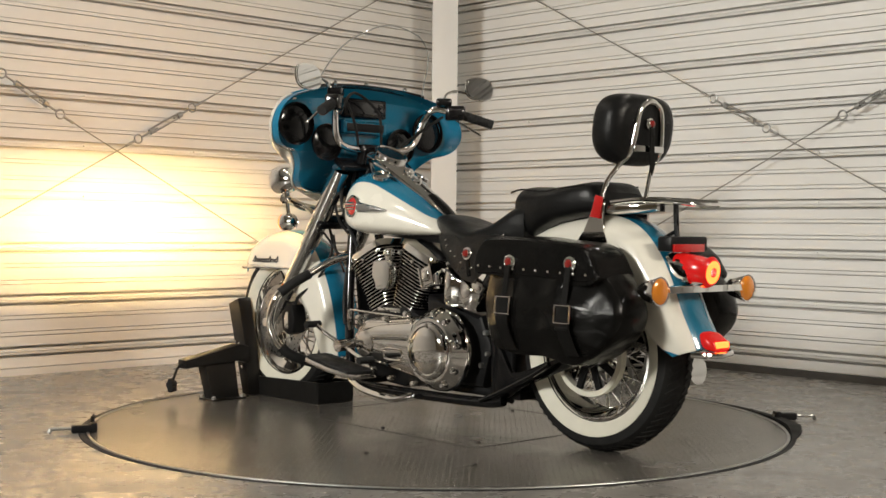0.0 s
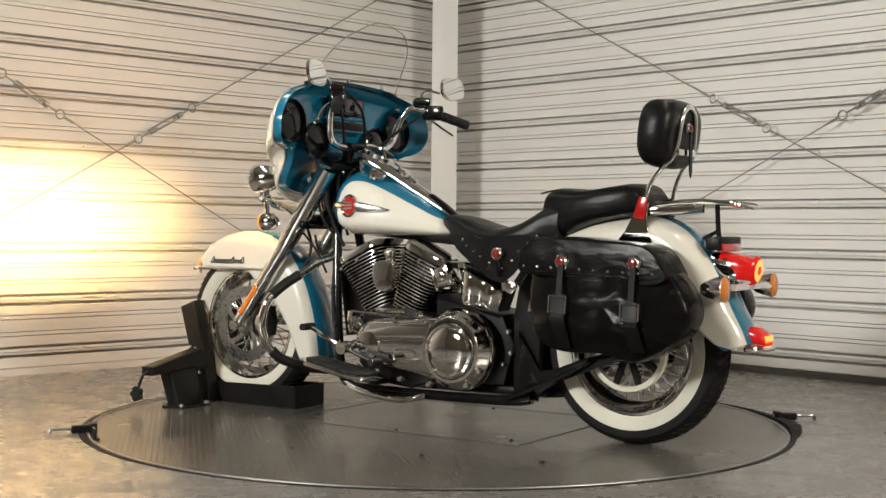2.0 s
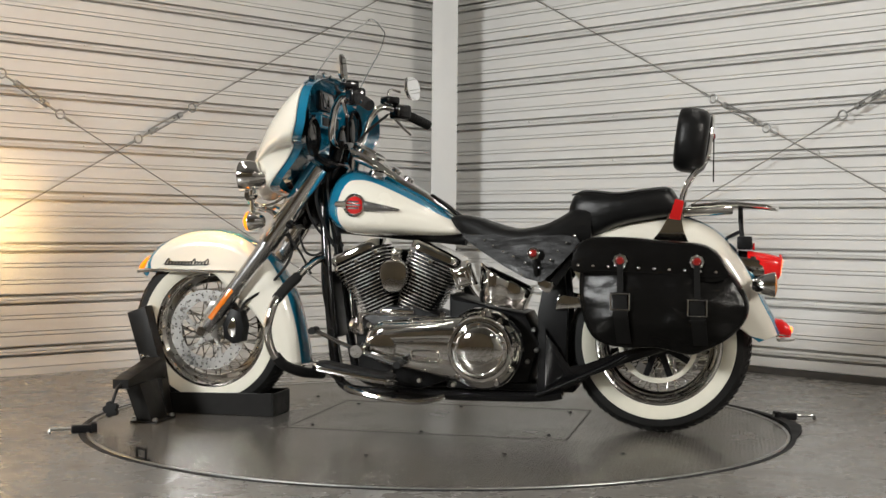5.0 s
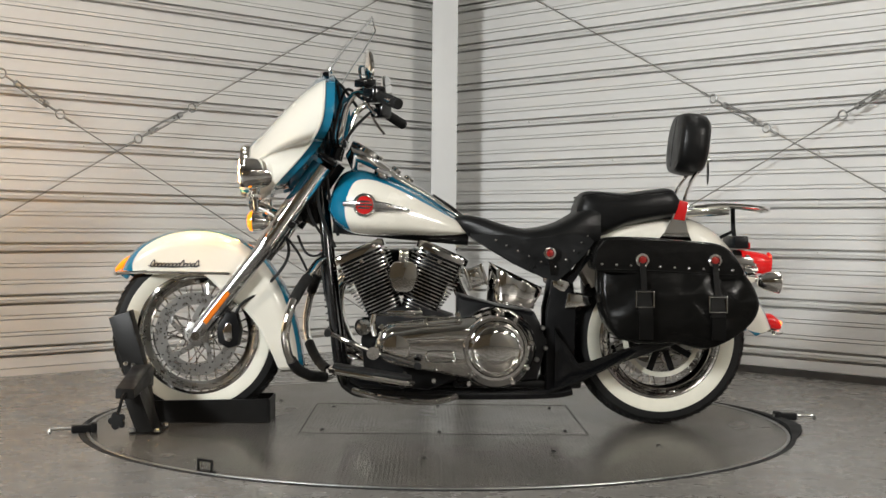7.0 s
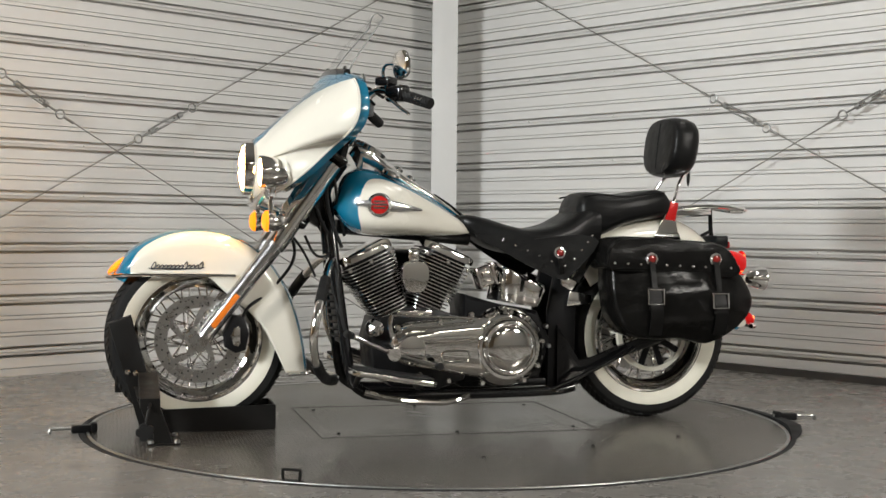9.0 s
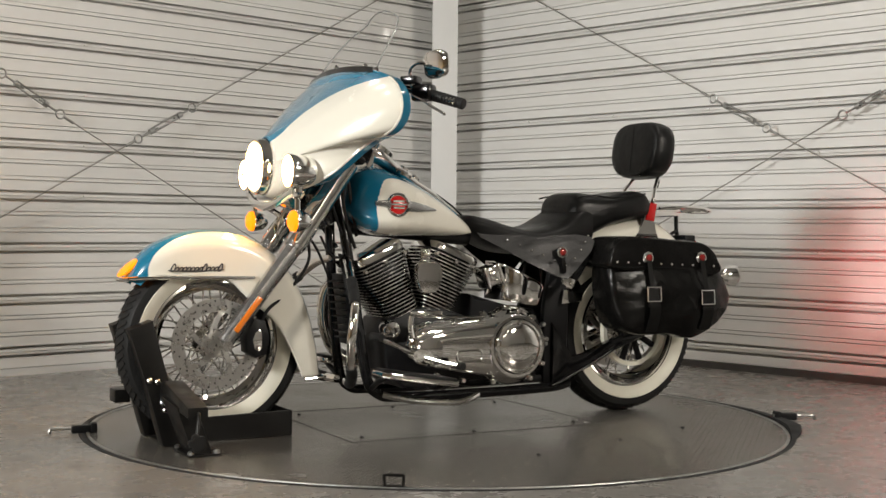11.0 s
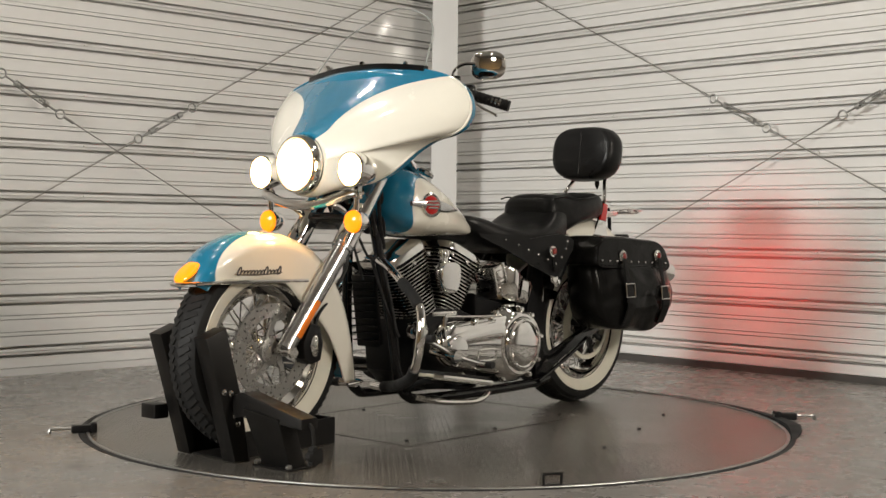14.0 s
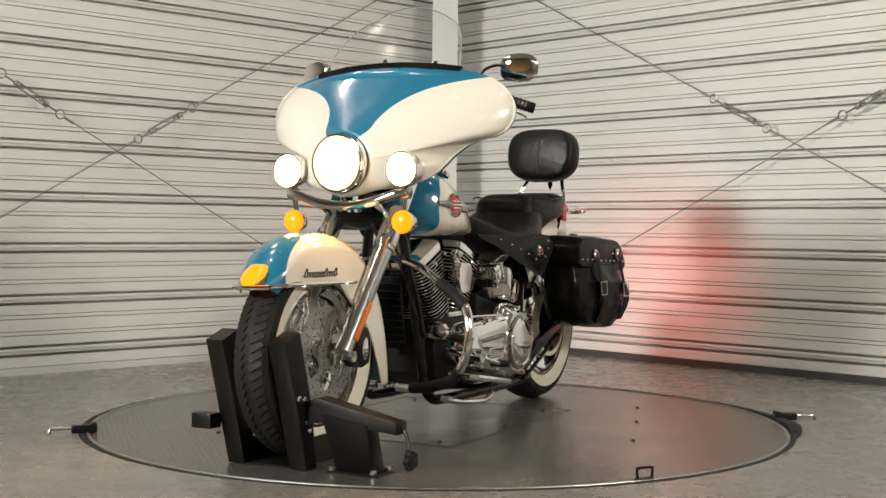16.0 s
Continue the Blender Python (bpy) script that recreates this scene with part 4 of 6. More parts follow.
def tank(mc):
    tk = empty("fuel_tank", "", "")
    tk.parent = mc
    top = [(-0.09, 0.700), (-0.05, 0.728), (0.04, 0.790), (0.16, 0.853), (0.27, 0.893), (0.33, 0.890), (0.37, 0.850), (0.398, 0.765)]
    bot = [(-0.09, 0.670), (-0.05, 0.664), (0.10, 0.662), (0.275, 0.663), (0.34, 0.680), (0.375, 0.712), (0.398, 0.752)]
    wid = [(-0.09, 0.055), (-0.05, 0.085), (0.04, 0.125), (0.14, 0.163), (0.24, 0.182), (0.31, 0.172), (0.36, 0.138), (0.385, 0.10), (0.398, 0.05)]
    secs = []
    xs = [-0.09 + 0.488 * (1 - math.cos(math.pi * i / 60)) / 2 for i in range(61)]
    for x in xs:
        t, b, w = ease(top, x), ease(bot, x), ease(wid, x)
        sec = []
        for i in range(64):
            a = 2 * math.pi * i / 64
            c, s = math.cos(a), math.sin(a)
            y = w * math.copysign(abs(c) ** 0.72, c)
            if s > 0:
                z = b + (t - b) * (0.34 + 0.66 * abs(s) ** 0.95)
            else:
                z = b + (t - b) * 0.34 * (1 - abs(s) ** 0.6)
            sec.append(V(x, y, z))
        secs.append(sec)
    bm = bmesh.new()
    loft(bm, secs)
    body = part("tank_body", bm, M_PAINT, tk, "cream tank sides on teal", edge=60)

    def panel(p):
        up = ease([(-0.10, 0.715), (-0.05, 0.722), (0.04, 0.768), (0.14, 0.818), (0.22, 0.850), (0.27, 0.856), (0.30, 0.845), (0.325, 0.80), (0.34, 0.74), (0.345, 0.70)], p.x) - p.z
        front = 0.332 - 0.25 * ((p.z - 0.755) / 0.1) ** 2 * 0.14 - p.x
        side = abs(p.y) - 0.03
        return min(up, front, side, 0.05) * 0.6

    panel_attribute(body, panel)
    # console
    bm = bmesh.new()
    secs = []
    for x, z, w, h in ((0.330, 0.925, 0.050, 0.055), (0.315, 0.965, 0.075, 0.030), (0.27, 0.953, 0.078, 0.035), (0.215, 0.920, 0.060, 0.035), (0.14, 0.868, 0.045, 0.028), (0.05, 0.815, 0.038, 0.022), (-0.03, 0.762, 0.030, 0.014), (-0.075, 0.727, 0.018, 0.006)):
        secs.append([V(x + 0.45 * (zz - z), y, zz) for y, zz in rounded(0, z - h * 0.6, w, h, 2.6, 28)])
    loft(bm, secs)
    con = part("dash_console", bm, M_CHROME, tk, "chrome dash console with round gauge")
    n = V(-0.5, 0, 0.87).normalized()
    bm = bmesh.new()
    lathe(bm, [(0.062, -0.02), (0.064, 0.006), (0.058, 0.010), (0.054, 0.006)], V(0.262, 0, 0.960), n, 40)
    part("gauge_bezel", bm, M_CHROME, con)
    bm = bmesh.new()
    lathe(bm, [(0.056, 0.005), (0, 0.005)], V(0.262, 0, 0.960), n, 40)
    part("gauge_face", bm, M_SCREEN, con)
    for x, z in ((0.16, 0.893), (0.115, 0.862)):
        bm = bmesh.new()
        lathe(bm, [(0.020, -0.01), (0.020, 0.006), (0.014, 0.011), (0, 0.011)], V(x, 0, z), V(-0.5, 0, 0.87), 20)
        part("knob", bm, M_CHROME, con)
    for s in (-1, 1):
        bm = bmesh.new()
        lathe(bm, [(0.032, 0), (0.032, 0.010), (0.026, 0.016), (0, 0.018)], V(0.205, s * 0.095, 0.872), V(-0.35, s * 0.25, 0.9), 28)
        part("filler_cap", bm, M_CHROME, tk)
    bm = bmesh.new()
    tube(bm, [(0.03, 0, 0.806), (-0.03, 0, 0.768), (-0.085, 0, 0.725)], 0.022, 10, flat=0.35)
    part("leather_strip", bm, M_LEATHER, tk)
    # emblem
    for s in (-1, 1):
        n = V(0.12, s, 0.10).normalized()
        c = V(0.262, s * 0.177, 0.766)
        em = empty("emblem", "", "")
        em.parent = tk
        bm = bmesh.new()
        lathe(bm, [(0.041, -0.012), (0.041, 0.007), (0.036, 0.011), (0.032, 0.008)], c, n, 36)
        part("ring", bm, M_CHROME, em)
        bm = bmesh.new()
        lathe(bm, [(0.031, 0.006), (0.02, 0.010), (0, 0.011)], c, n, 36)
        part("red_disc", bm, M_RED, em, "red enamel disc")
        bm = bmesh.new()
        x, y, d = basis(n)
        for k in (-1, 0, 1):
            w = 0.026 if k == 0 else 0.020
            p = c + n * 0.012 + V(0, 0, 0.011 * k)
            rod(bm, p - V(w, -0.12 * w * s, 0), p + V(w, -0.12 * w * s, 0), 0.0042, n=8)
        part("emblem_bars", bm, M_CHROME, em)
        bm = bmesh.new()
        loft(bm, [[V(px, s * (py + q[0]), pz + q[1]) for q in ((0, -h), (0.006, -h * 0.7), (0.008, 0), (0.006, h * 0.7), (0, h), (-0.02, 0))] for px, py, pz, h in ((0.232, 0.184, 0.764, 0.019), (0.19, 0.180, 0.759, 0.016), (0.15, 0.171, 0.755, 0.011), (0.108, 0.154, 0.751, 0.004))])
        loft(bm, [[V(px, s * (py + q[0]), pz + q[1]) for q in ((0, -h), (0.006, -h * 0.7), (0.008, 0), (0.006, h * 0.7), (0, h), (-0.02, 0))] for px, py, pz, h in ((0.338, 0.160, 0.771, 0.009), (0.315, 0.173, 0.770, 0.011), (0.292, 0.182, 0.768, 0.015))])
        part("wing_bar", bm, M_ALU, em)


def pad(bm, x0, x1, top, bottom, width, n=40, ring=36, power=3.2):
    """A cushion lofted along x from top, bottom and half-width curves."""
    secs = []
    for i in range(n):
        x = x0 + (x1 - x0) * (1 - math.cos(math.pi * i / (n - 1))) / 2
        t, b, w = ease(top, x), ease(bottom, x), ease(width, x)
        secs.append([V(x, y, z) for y, z in rounded(0, (t + b) / 2, w, max((t - b) / 2, 0.003), power, ring)])
    return loft(bm, secs)


def stud(bm, p, n, r=0.0055):
    lathe(bm, [(r, -0.001), (r * 0.85, r * 0.5), (r * 0.45, r * 0.85), (0, r * 0.95)], p, n, 10)


def concho(parent, p, n, r=0.021):
    ob = empty("concho", "", "")
    ob.parent = parent
    bm = bmesh.new()
    lathe(bm, [(r * 0.58, 0.002), (r * 0.68, 0.007), (r * 0.62, 0.009), (r * 0.54, 0.007)], p, n, 24)
    x, y, d = basis(Vector(n))
    for k in range(8):
        a = 2 * math.pi * k / 8
        stud(bm, Vector(p) + (x * math.cos(a) + y * math.sin(a)) * r * 0.84, n, r * 0.17)
    lathe(bm, [(r * 0.95, 0.0), (r * 0.9, 0.003), (r * 0.5, 0.004)], p, n, 24)
    part("rosette", bm, M_CHROME, ob)
    bm = bmesh.new()
    lathe(bm, [(r * 0.56, 0.006), (r * 0.44, 0.012), (0, 0.015)], p, n, 20)
    part("jewel", bm, M_JEWEL, ob, "red glass jewel")
    return ob


def seats(mc):
    seat = empty("rider_seat", "", "")
    seat.parent = mc
    bm = bmesh.new()
    pad(bm, -0.555, -0.045,
        [(-0.555, 0.790), (-0.50, 0.770), (-0.45, 0.738), (-0.40, 0.712), (-0.30, 0.692), (-0.22, 0.706), (-0.15, 0.728), (-0.08, 0.738), (-0.045, 0.728)],
        [(-0.555, 0.62), (-0.40, 0.60), (-0.25, 0.60), (-0.15, 0.63), (-0.045, 0.705)],
        [(-0.555, 0.14), (-0.45, 0.165), (-0.35, 0.168), (-0.25, 0.145), (-0.15, 0.105), (-0.08, 0.075), (-0.045, 0.045)])
    part("seat_cushion", bm, M_SEAT, seat)
    for s in (-1, 1):
        # leather skirt below the seat
        bm = bmesh.new()
        out = [(-0.10, 0.690), (-0.105, 0.660), (-0.173, 0.618), (-0.271, 0.561), (-0.348, 0.524), (-0.397, 0.512), (-0.435, 0.544), (-0.500, 0.614), (-0.524, 0.648), (-0.512, 0.664), (-0.46, 0.672), (-0.40, 0.668), (-0.29, 0.655), (-0.18, 0.680)]
        secs = []
        for t in (0.0, 1.0):
            secs.append([V(x, s * ((0.100 + 0.105 * min(1, max(0, (-x - 0.08) / 0.25))) - 0.8 * max(0, z - 0.63) + 0.006 * t), z) for x, z in out])
        loft(bm, secs)
        sk = part("seat_skirt", bm, M_SEAT, seat)
        bm = bmesh.new()
        for x, z in [(-0.190, 0.650), (-0.226, 0.632), (-0.264, 0.614), (-0.302, 0.597), (-0.343, 0.578), (-0.391, 0.561), (-0.428, 0.586), (-0.454, 0.617), (-0.481, 0.645), (-0.504, 0.668)]:
            y = (0.100 + 0.105 * min(1, max(0, (-x - 0.08) / 0.25))) - 0.8 * max(0, z - 0.63) + 0.006
            stud(bm, (x, s * y, z), (0, s, 0.05), 0.0045)
        part("studs", bm, M_CHROME, sk)["kind"] = "stuff"
        concho(sk, V(-0.372, s * 0.212, 0.608), V(0, s, 0.1), 0.022)
        bm = bmesh.new()
        prism(bm, [(-0.364, 0.600), (-0.380, 0.600), (-0.388, 0.560), (-0.390, 0.535), (-0.376, 0.533)], s * 0.211, s * 0.216, 0.001)
        part("tail_strap", bm, M_LEATHER, sk)
        bm = bmesh.new()
        prism(bm, [(-0.383, 0.528), (-0.436, 0.511), (-0.441, 0.500), (-0.422, 0.476), (-0.410, 0.478), (-0.387, 0.493)], s * 0.192, s * 0.204, 0.003)
        lathe(bm, [(0.009, 0), (0.009, 0.005), (0, 0.007)], (-0.420, s * 0.204, 0.495), (0, s, 0), 12)
        part("seat_bracket", bm, M_CHROME, seat)
        bm = bmesh.new()
        prism(bm, [(-0.426, 0.518), (-0.492, 0.612), (-0.507, 0.614), (-0.518, 0.602), (-0.449, 0.499)], s * 0.188, s * 0.196, 0.003)
        part("seat_strut", bm, M_BLACK, seat, "flat black steel strut")
    pill = empty("passenger_seat", "", "")
    pill.parent = mc
    bm = bmesh.new()
    pad(bm, -0.835, -0.476,
        [(-0.835, 0.805), (-0.81, 0.836), (-0.73, 0.832), (-0.64, 0.820), (-0.55, 0.826), (-0.51, 0.824), (-0.488, 0.806), (-0.476, 0.775)],
        [(-0.835, 0.735), (-0.75, 0.722), (-0.65, 0.700), (-0.56, 0.662), (-0.50, 0.662), (-0.476, 0.715)],
        [(-0.835, 0.115), (-0.79, 0.132), (-0.70, 0.145), (-0.60, 0.142), (-0.50, 0.122), (-0.476, 0.095)], power=3.6)
    part("cushion", bm, M_SEAT, pill)
    bm = bmesh.new()
    tube(bm, [(-0.80, 0.128, 0.826), (-0.72, 0.143, 0.818), (-0.64, 0.146, 0.808), (-0.55, 0.143, 0.815), (-0.49, 0.130, 0.806)], 0.003, 6)
    part("piping", bm, M_SEAT, pill)
    bm = bmesh.new()
    tube(bm, [(-0.80, -0.128, 0.826), (-0.72, -0.143, 0.818), (-0.64, -0.146, 0.808), (-0.55, -0.143, 0.815), (-0.49, -0.130, 0.806)], 0.003, 6)
    part("piping", bm, M_SEAT, pill)

    br = empty("backrest", "", "")
    br.parent = mc
    lean = Matrix.Translation((-0.888, 0, 0.995)) @ Matrix.Rotation(radians(-7), 4, "Y")
    bm = bmesh.new()
    secs = []
    for x, k in ((-0.048, 0.72), (-0.044, 0.84), (-0.030, 0.95), (-0.005, 1.0), (0.030, 0.985), (0.046, 0.95), (0.054, 0.90), (0.058, 0.78), (0.0595, 0.4)):
        sec = []
        for y, z in rounded(0, 0, 0.165, 0.110, 3.3, 56):
            taper = 1.0 - 0.16 * max(0.0, -z / 0.11) ** 2 - 0.05 * max(0, z / 0.11) ** 2
            sec.append(lean @ V(x, y * 0.93 * k * taper, z * k))
        secs.append(sec)
    loft(bm, secs)
    part("pad", bm, M_SEAT, br)
    bm = bmesh.new()
    tube(bm, [lean @ V(0.0590, 0, 0.085), lean @ V(0.0605, 0, 0), lean @ V(0.0590, 0, -0.085)], 0.0016, 6)
    part("pad_seam", bm, M_SATIN, br)
    bm = bmesh.new()
    tube(bm, [(-0.845, -0.108, 0.770), (-0.862, -0.100, 0.835), (-0.892, -0.080, 0.885), (-0.922, -0.072, 0.915), (-0.938, -0.066, 0.96), (-0.948, -0.052, 1.045), (-0.950, -0.024, 1.072), (-0.951, 0, 1.078), (-0.950, 0.024, 1.072), (-0.948, 0.052, 1.045), (-0.938, 0.066, 0.96), (-0.922, 0.072, 0.915), (-0.892, 0.080, 0.885), (-0.862, 0.100, 0.835), (-0.845, 0.108, 0.770)], 0.0085, 12, flat=0.75)
    part("sissy_bar", bm, M_CHROME, br, "chrome sissy bar hoop")
    bm = bmesh.new()
    box(bm, (-0.945, -0.07, 0.925), (-0.930, 0.07, 0.945), 0.003, 2)
    part("cross_bar", bm, M_CHROME, br)
    concho(br, V(-0.946, 0, 1.01), V(-1, 0, 0.1), 0.02)
    bm = bmesh.new()
    prism(bm, [(-0.008, 1.0), (0.008, 1.0), (0.011, 0.92), (0.010, 0.875), (0, 0.855), (-0.010, 0.875), (-0.010, 0.92)], -0.956, -0.952, 0.0, axis="x")
    part("tail_strap", bm, M_LEATHER, br)
    for s in (-1, 1):
        bm = bmesh.new()
        prism(bm, [(-0.750, 0.650), (-0.785, 0.686), (-0.806, 0.725), (-0.826, 0.795), (-0.862, 0.790), (-0.853, 0.722), (-0.858, 0.690), (-0.880, 0.650)], s * 0.105, s * 0.113, 0.002)
        sp = part("side_plate", bm, M_CHROME, br)
        bm = bmesh.new()
        prism(bm, [(-0.811, 0.729), (-0.833, 0.796), (-0.862, 0.789), (-0.850, 0.723)], s * 0.1135, s * 0.119, 0.0015)
        part("reflector", bm, M_RED, sp, "red side reflector")
    rack = empty("luggage_rack", "", "")
    rack.parent = mc
    bm = bmesh.new()
    tube(bm, [(-0.885, -0.105, 0.772), (-1.00, -0.112, 0.779), (-1.12, -0.10, 0.772), (-1.158, -0.06, 0.765), (-1.165, 0, 0.763), (-1.158, 0.06, 0.765), (-1.12, 0.10, 0.772), (-1.00, 0.112, 0.779), (-0.885, 0.105, 0.772)], 0.0075, 10)
    part("rack_frame", bm, M_CHROME, rack)
    for y in (-0.06, -0.02, 0.02, 0.06):
        bm = bmesh.new()
        tube(bm, [(-0.90, y, 0.775), (-1.02, y, 0.783), (-1.15, y, 0.768)], 0.0055, 8)
        part("rack_bar", bm, M_CHROME, rack)
    bm = bmesh.new()
    loft(bm, [[V(x, y, z) for y, z in rounded(0, zc, hy, 0.017, 4, 20)] for x, zc, hy in ((-0.86, 0.752, 0.10), (-0.96, 0.756, 0.095), (-1.02, 0.762, 0.06))])
    part("rack_base", bm, M_CHROME, rack)


def rear_end(mc):
    wheel(mc, "rear_wheel", RA, 0.142, -0.070)
    c = RA
    bm = bmesh.new()
    lathe(bm, [(0.118, 0.060), (0.134, 0.060), (0.134, 0.085), (0.118, 0.085)], c, n=72, closed=True)
    pul = part("drive_pulley", bm, M_WHITEWALL, mc, "pale belt pulley rim")
    for k in range(9):
        a = 2 * math.pi * k / 9
        bm = bmesh.new()
        q = Matrix.Translation(c) @ Matrix.Rotation(a, 4, "Y")
        box(bm, (-0.011, 0.066, 0.03), (0.011, 0.080, 0.120), 0.003, 2, q)
        part("pulley_spoke", bm, M_SATIN, pul)
    bm = bmesh.new()
    lathe(bm, [(0, 0.060), (0.045, 0.062), (0.045, 0.088), (0.025, 0.094), (0.018, 0.115), (0, 0.116)], c, n=32)
    part("pulley_hub", bm, M_SATIN, pul)

    keys = [(-0.455, 0.615, 128, 0.098, 0.15), (-0.535, 0.688, 116, 0.105, 0.17), (-0.645, 0.728, 103, 0.110, 0.17), (-0.76, 0.742, 92, 0.112, 0.160), (-0.865, 0.738, 80, 0.112, 0.175), (-0.955, 0.702, 60, 0.111, 0.180), (-1.025, 0.638, 43, 0.110, 0.175), (-1.082, 0.555, 30, 0.108, 0.160), (-1.128, 0.462, 25, 0.104, 0.135), (-1.165, 0.395, 27, 0.098, 0.105), (-1.185, 0.350, 22, 0.090, 0.080)]
    keys = [(x, z, a2, w, d) for (x, z, _, w, d), a2 in zip(keys, (60, 68, 78, 89, 101, 119, 136, 149, 155, 155, 160))]

    def panel(p):
        g = ease([(0.30, 0.062), (0.45, 0.062), (0.60, 0.052), (0.70, 0.045), (0.76, 0.045)], p.z)
        end = p.z - 0.338 - 9.0 * max(0, 0.075 - abs(p.y)) ** 2 + (p.x + 1.10) * -0.25
        return max(min((abs(p.y) - g) * 0.6, end * 0.6), p.x + 0.60)

    f = arc_fender(mc, "rear_fender", interp_stations(keys, 80), "cream rear fender with teal crown", panel)
    bm = bmesh.new()
    tube(bm, [(-1.172, -0.092, 0.335), (-1.205, -0.06, 0.333), (-1.222, 0, 0.332), (-1.205, 0.06, 0.333), (-1.172, 0.092, 0.335)], 0.009, 8)
    part("tip_trim", bm, M_CHROME, f)
    bm = bmesh.new()
    loft(bm, [[V(x, y, z) for y, z in rounded(0, cz, hy, hz, 3, 20)] for x, cz, hy, hz in ((-1.160, 0.372, 0.040, 0.026), (-1.185, 0.369, 0.044, 0.026), (-1.205, 0.360, 0.042, 0.020), (-1.215, 0.352, 0.036, 0.012))])
    tl = part("tip_lamp", bm, M_REDLIT, f, "lit red fender tip lamp")
    bm = bmesh.new()
    box(bm, (-1.2195, -0.030, 0.352), (-1.2075, 0.030, 0.370), 0.003, 2)
    part("bulb_glow", bm, M_REDGLOW, tl)

    tail = empty("tail_lamp", "", "")
    tail.parent = mc
    bm = bmesh.new()
    loft(bm, [[V(x, y, z) for y, z in rounded(0, cz, hy, hz, 3, 24)] for x, cz, hy, hz in ((-1.040, 0.580, 0.045, 0.045), (-1.090, 0.576, 0.052, 0.044), (-1.125, 0.572, 0.052, 0.040))])
    part("lamp_shell", bm, M_CHROME, tail)
    bm = bmesh.new()
    loft(bm, [[V(x, y, z) for y, z in rounded(0, cz, hy, hz, 2.8, 24)] for x, cz, hy, hz in ((-1.070, 0.588, 0.048, 0.036), (-1.125, 0.578, 0.053, 0.039), (-1.165, 0.572, 0.050, 0.036), (-1.178, 0.570, 0.040, 0.028))], caps=False)
    part("lens", bm, M_REDLIT, tail, "lit red tail lamp lens")
    bm = bmesh.new()
    lathe(bm, [(0.046, -0.006), (0.042, 0.000), (0.034, 0.0045)], (-1.176, 0, 0.569), (-1, 0, -0.13), 24)
    part("lens_front", bm, M_REDLIT, tail)
    bm = bmesh.new()
    lathe(bm, [(0.034, 0.0045), (0.024, 0.0066), (0.014, 0.007)], (-1.176, 0, 0.569), (-1, 0, -0.13), 24)
    part("reflector_glow", bm, M_REDGLOW, tail)
    bm = bmesh.new()
    lathe(bm, [(0.0145, 0.007), (0.0135, -0.030)], (-1.176, 0, 0.569), (-1, 0, -0.13), 24)
    part("bulb_shade", bm, M_SATIN, tail)
    bm = bmesh.new()
    lathe(bm, [(0.0135, -0.030), (0, -0.0298)], (-1.176, 0, 0.569), (-1, 0, -0.13), 20)
    part("bulb_glow", bm, M_REDHOT, tail)
    bm = bmesh.new()
    prism(bm, [(-1.08, 0.512), (-1.165, 0.512), (-1.160, 0.530), (-1.085, 0.530)], -0.178, 0.178, 0.007)
    part("signal_bar", bm, M_CHROME, mc, "chrome bar for the rear signals")
    for s in (-1, 1):
        ts = empty("turn_signal", "", "")
        ts.parent = mc
        q = V(0, s * 0.213, 0.518)
        bm = bmesh.new()
        lathe(bm, [(0, -1.080), (0.016, -1.084), (0.026, -1.098), (0.034, -1.122), (0.041, -1.152), (0.041, -1.156), (0.037, -1.155)], q, (1, 0, 0), 28)
        part("signal_shell", bm, M_CHROME, ts)
        bm = bmesh.new()
        lathe(bm, [(0.0385, -1.154), (0.036, -1.157), (0.024, -1.162), (0, -1.164)], q, (1, 0, 0), 28)
        part("lens", bm, M_AMBER, ts, "amber turn signal lens")
    plate = empty("plate_holder", "", "")
    plate.parent = mc
    bm = bmesh.new()
    tube(bm, [(-1.045, 0.0, 0.770), (-1.048, 0.0, 0.70), (-1.055, 0, 0.650)], 0.008, 8)
    tube(bm, [(-1.0, 0.0, 0.665), (-1.02, 0, 0.675), (-1.05, 0, 0.69)], 0.006, 8)
    part("post", bm, M_SATIN, plate)
    bm = bmesh.new()
    box(bm, (-1.085, -0.105, 0.628), (-1.035, 0.075, 0.672), 0.006, 2)
    part("bracket", bm, M_SATIN, plate)
    bm = bmesh.new()
    box(bm, (-1.093, -0.080, 0.626), (-1.086, 0.070, 0.650), 0.002, 2)
    part("reflector", bm, M_RED, plate, "red bar reflector")


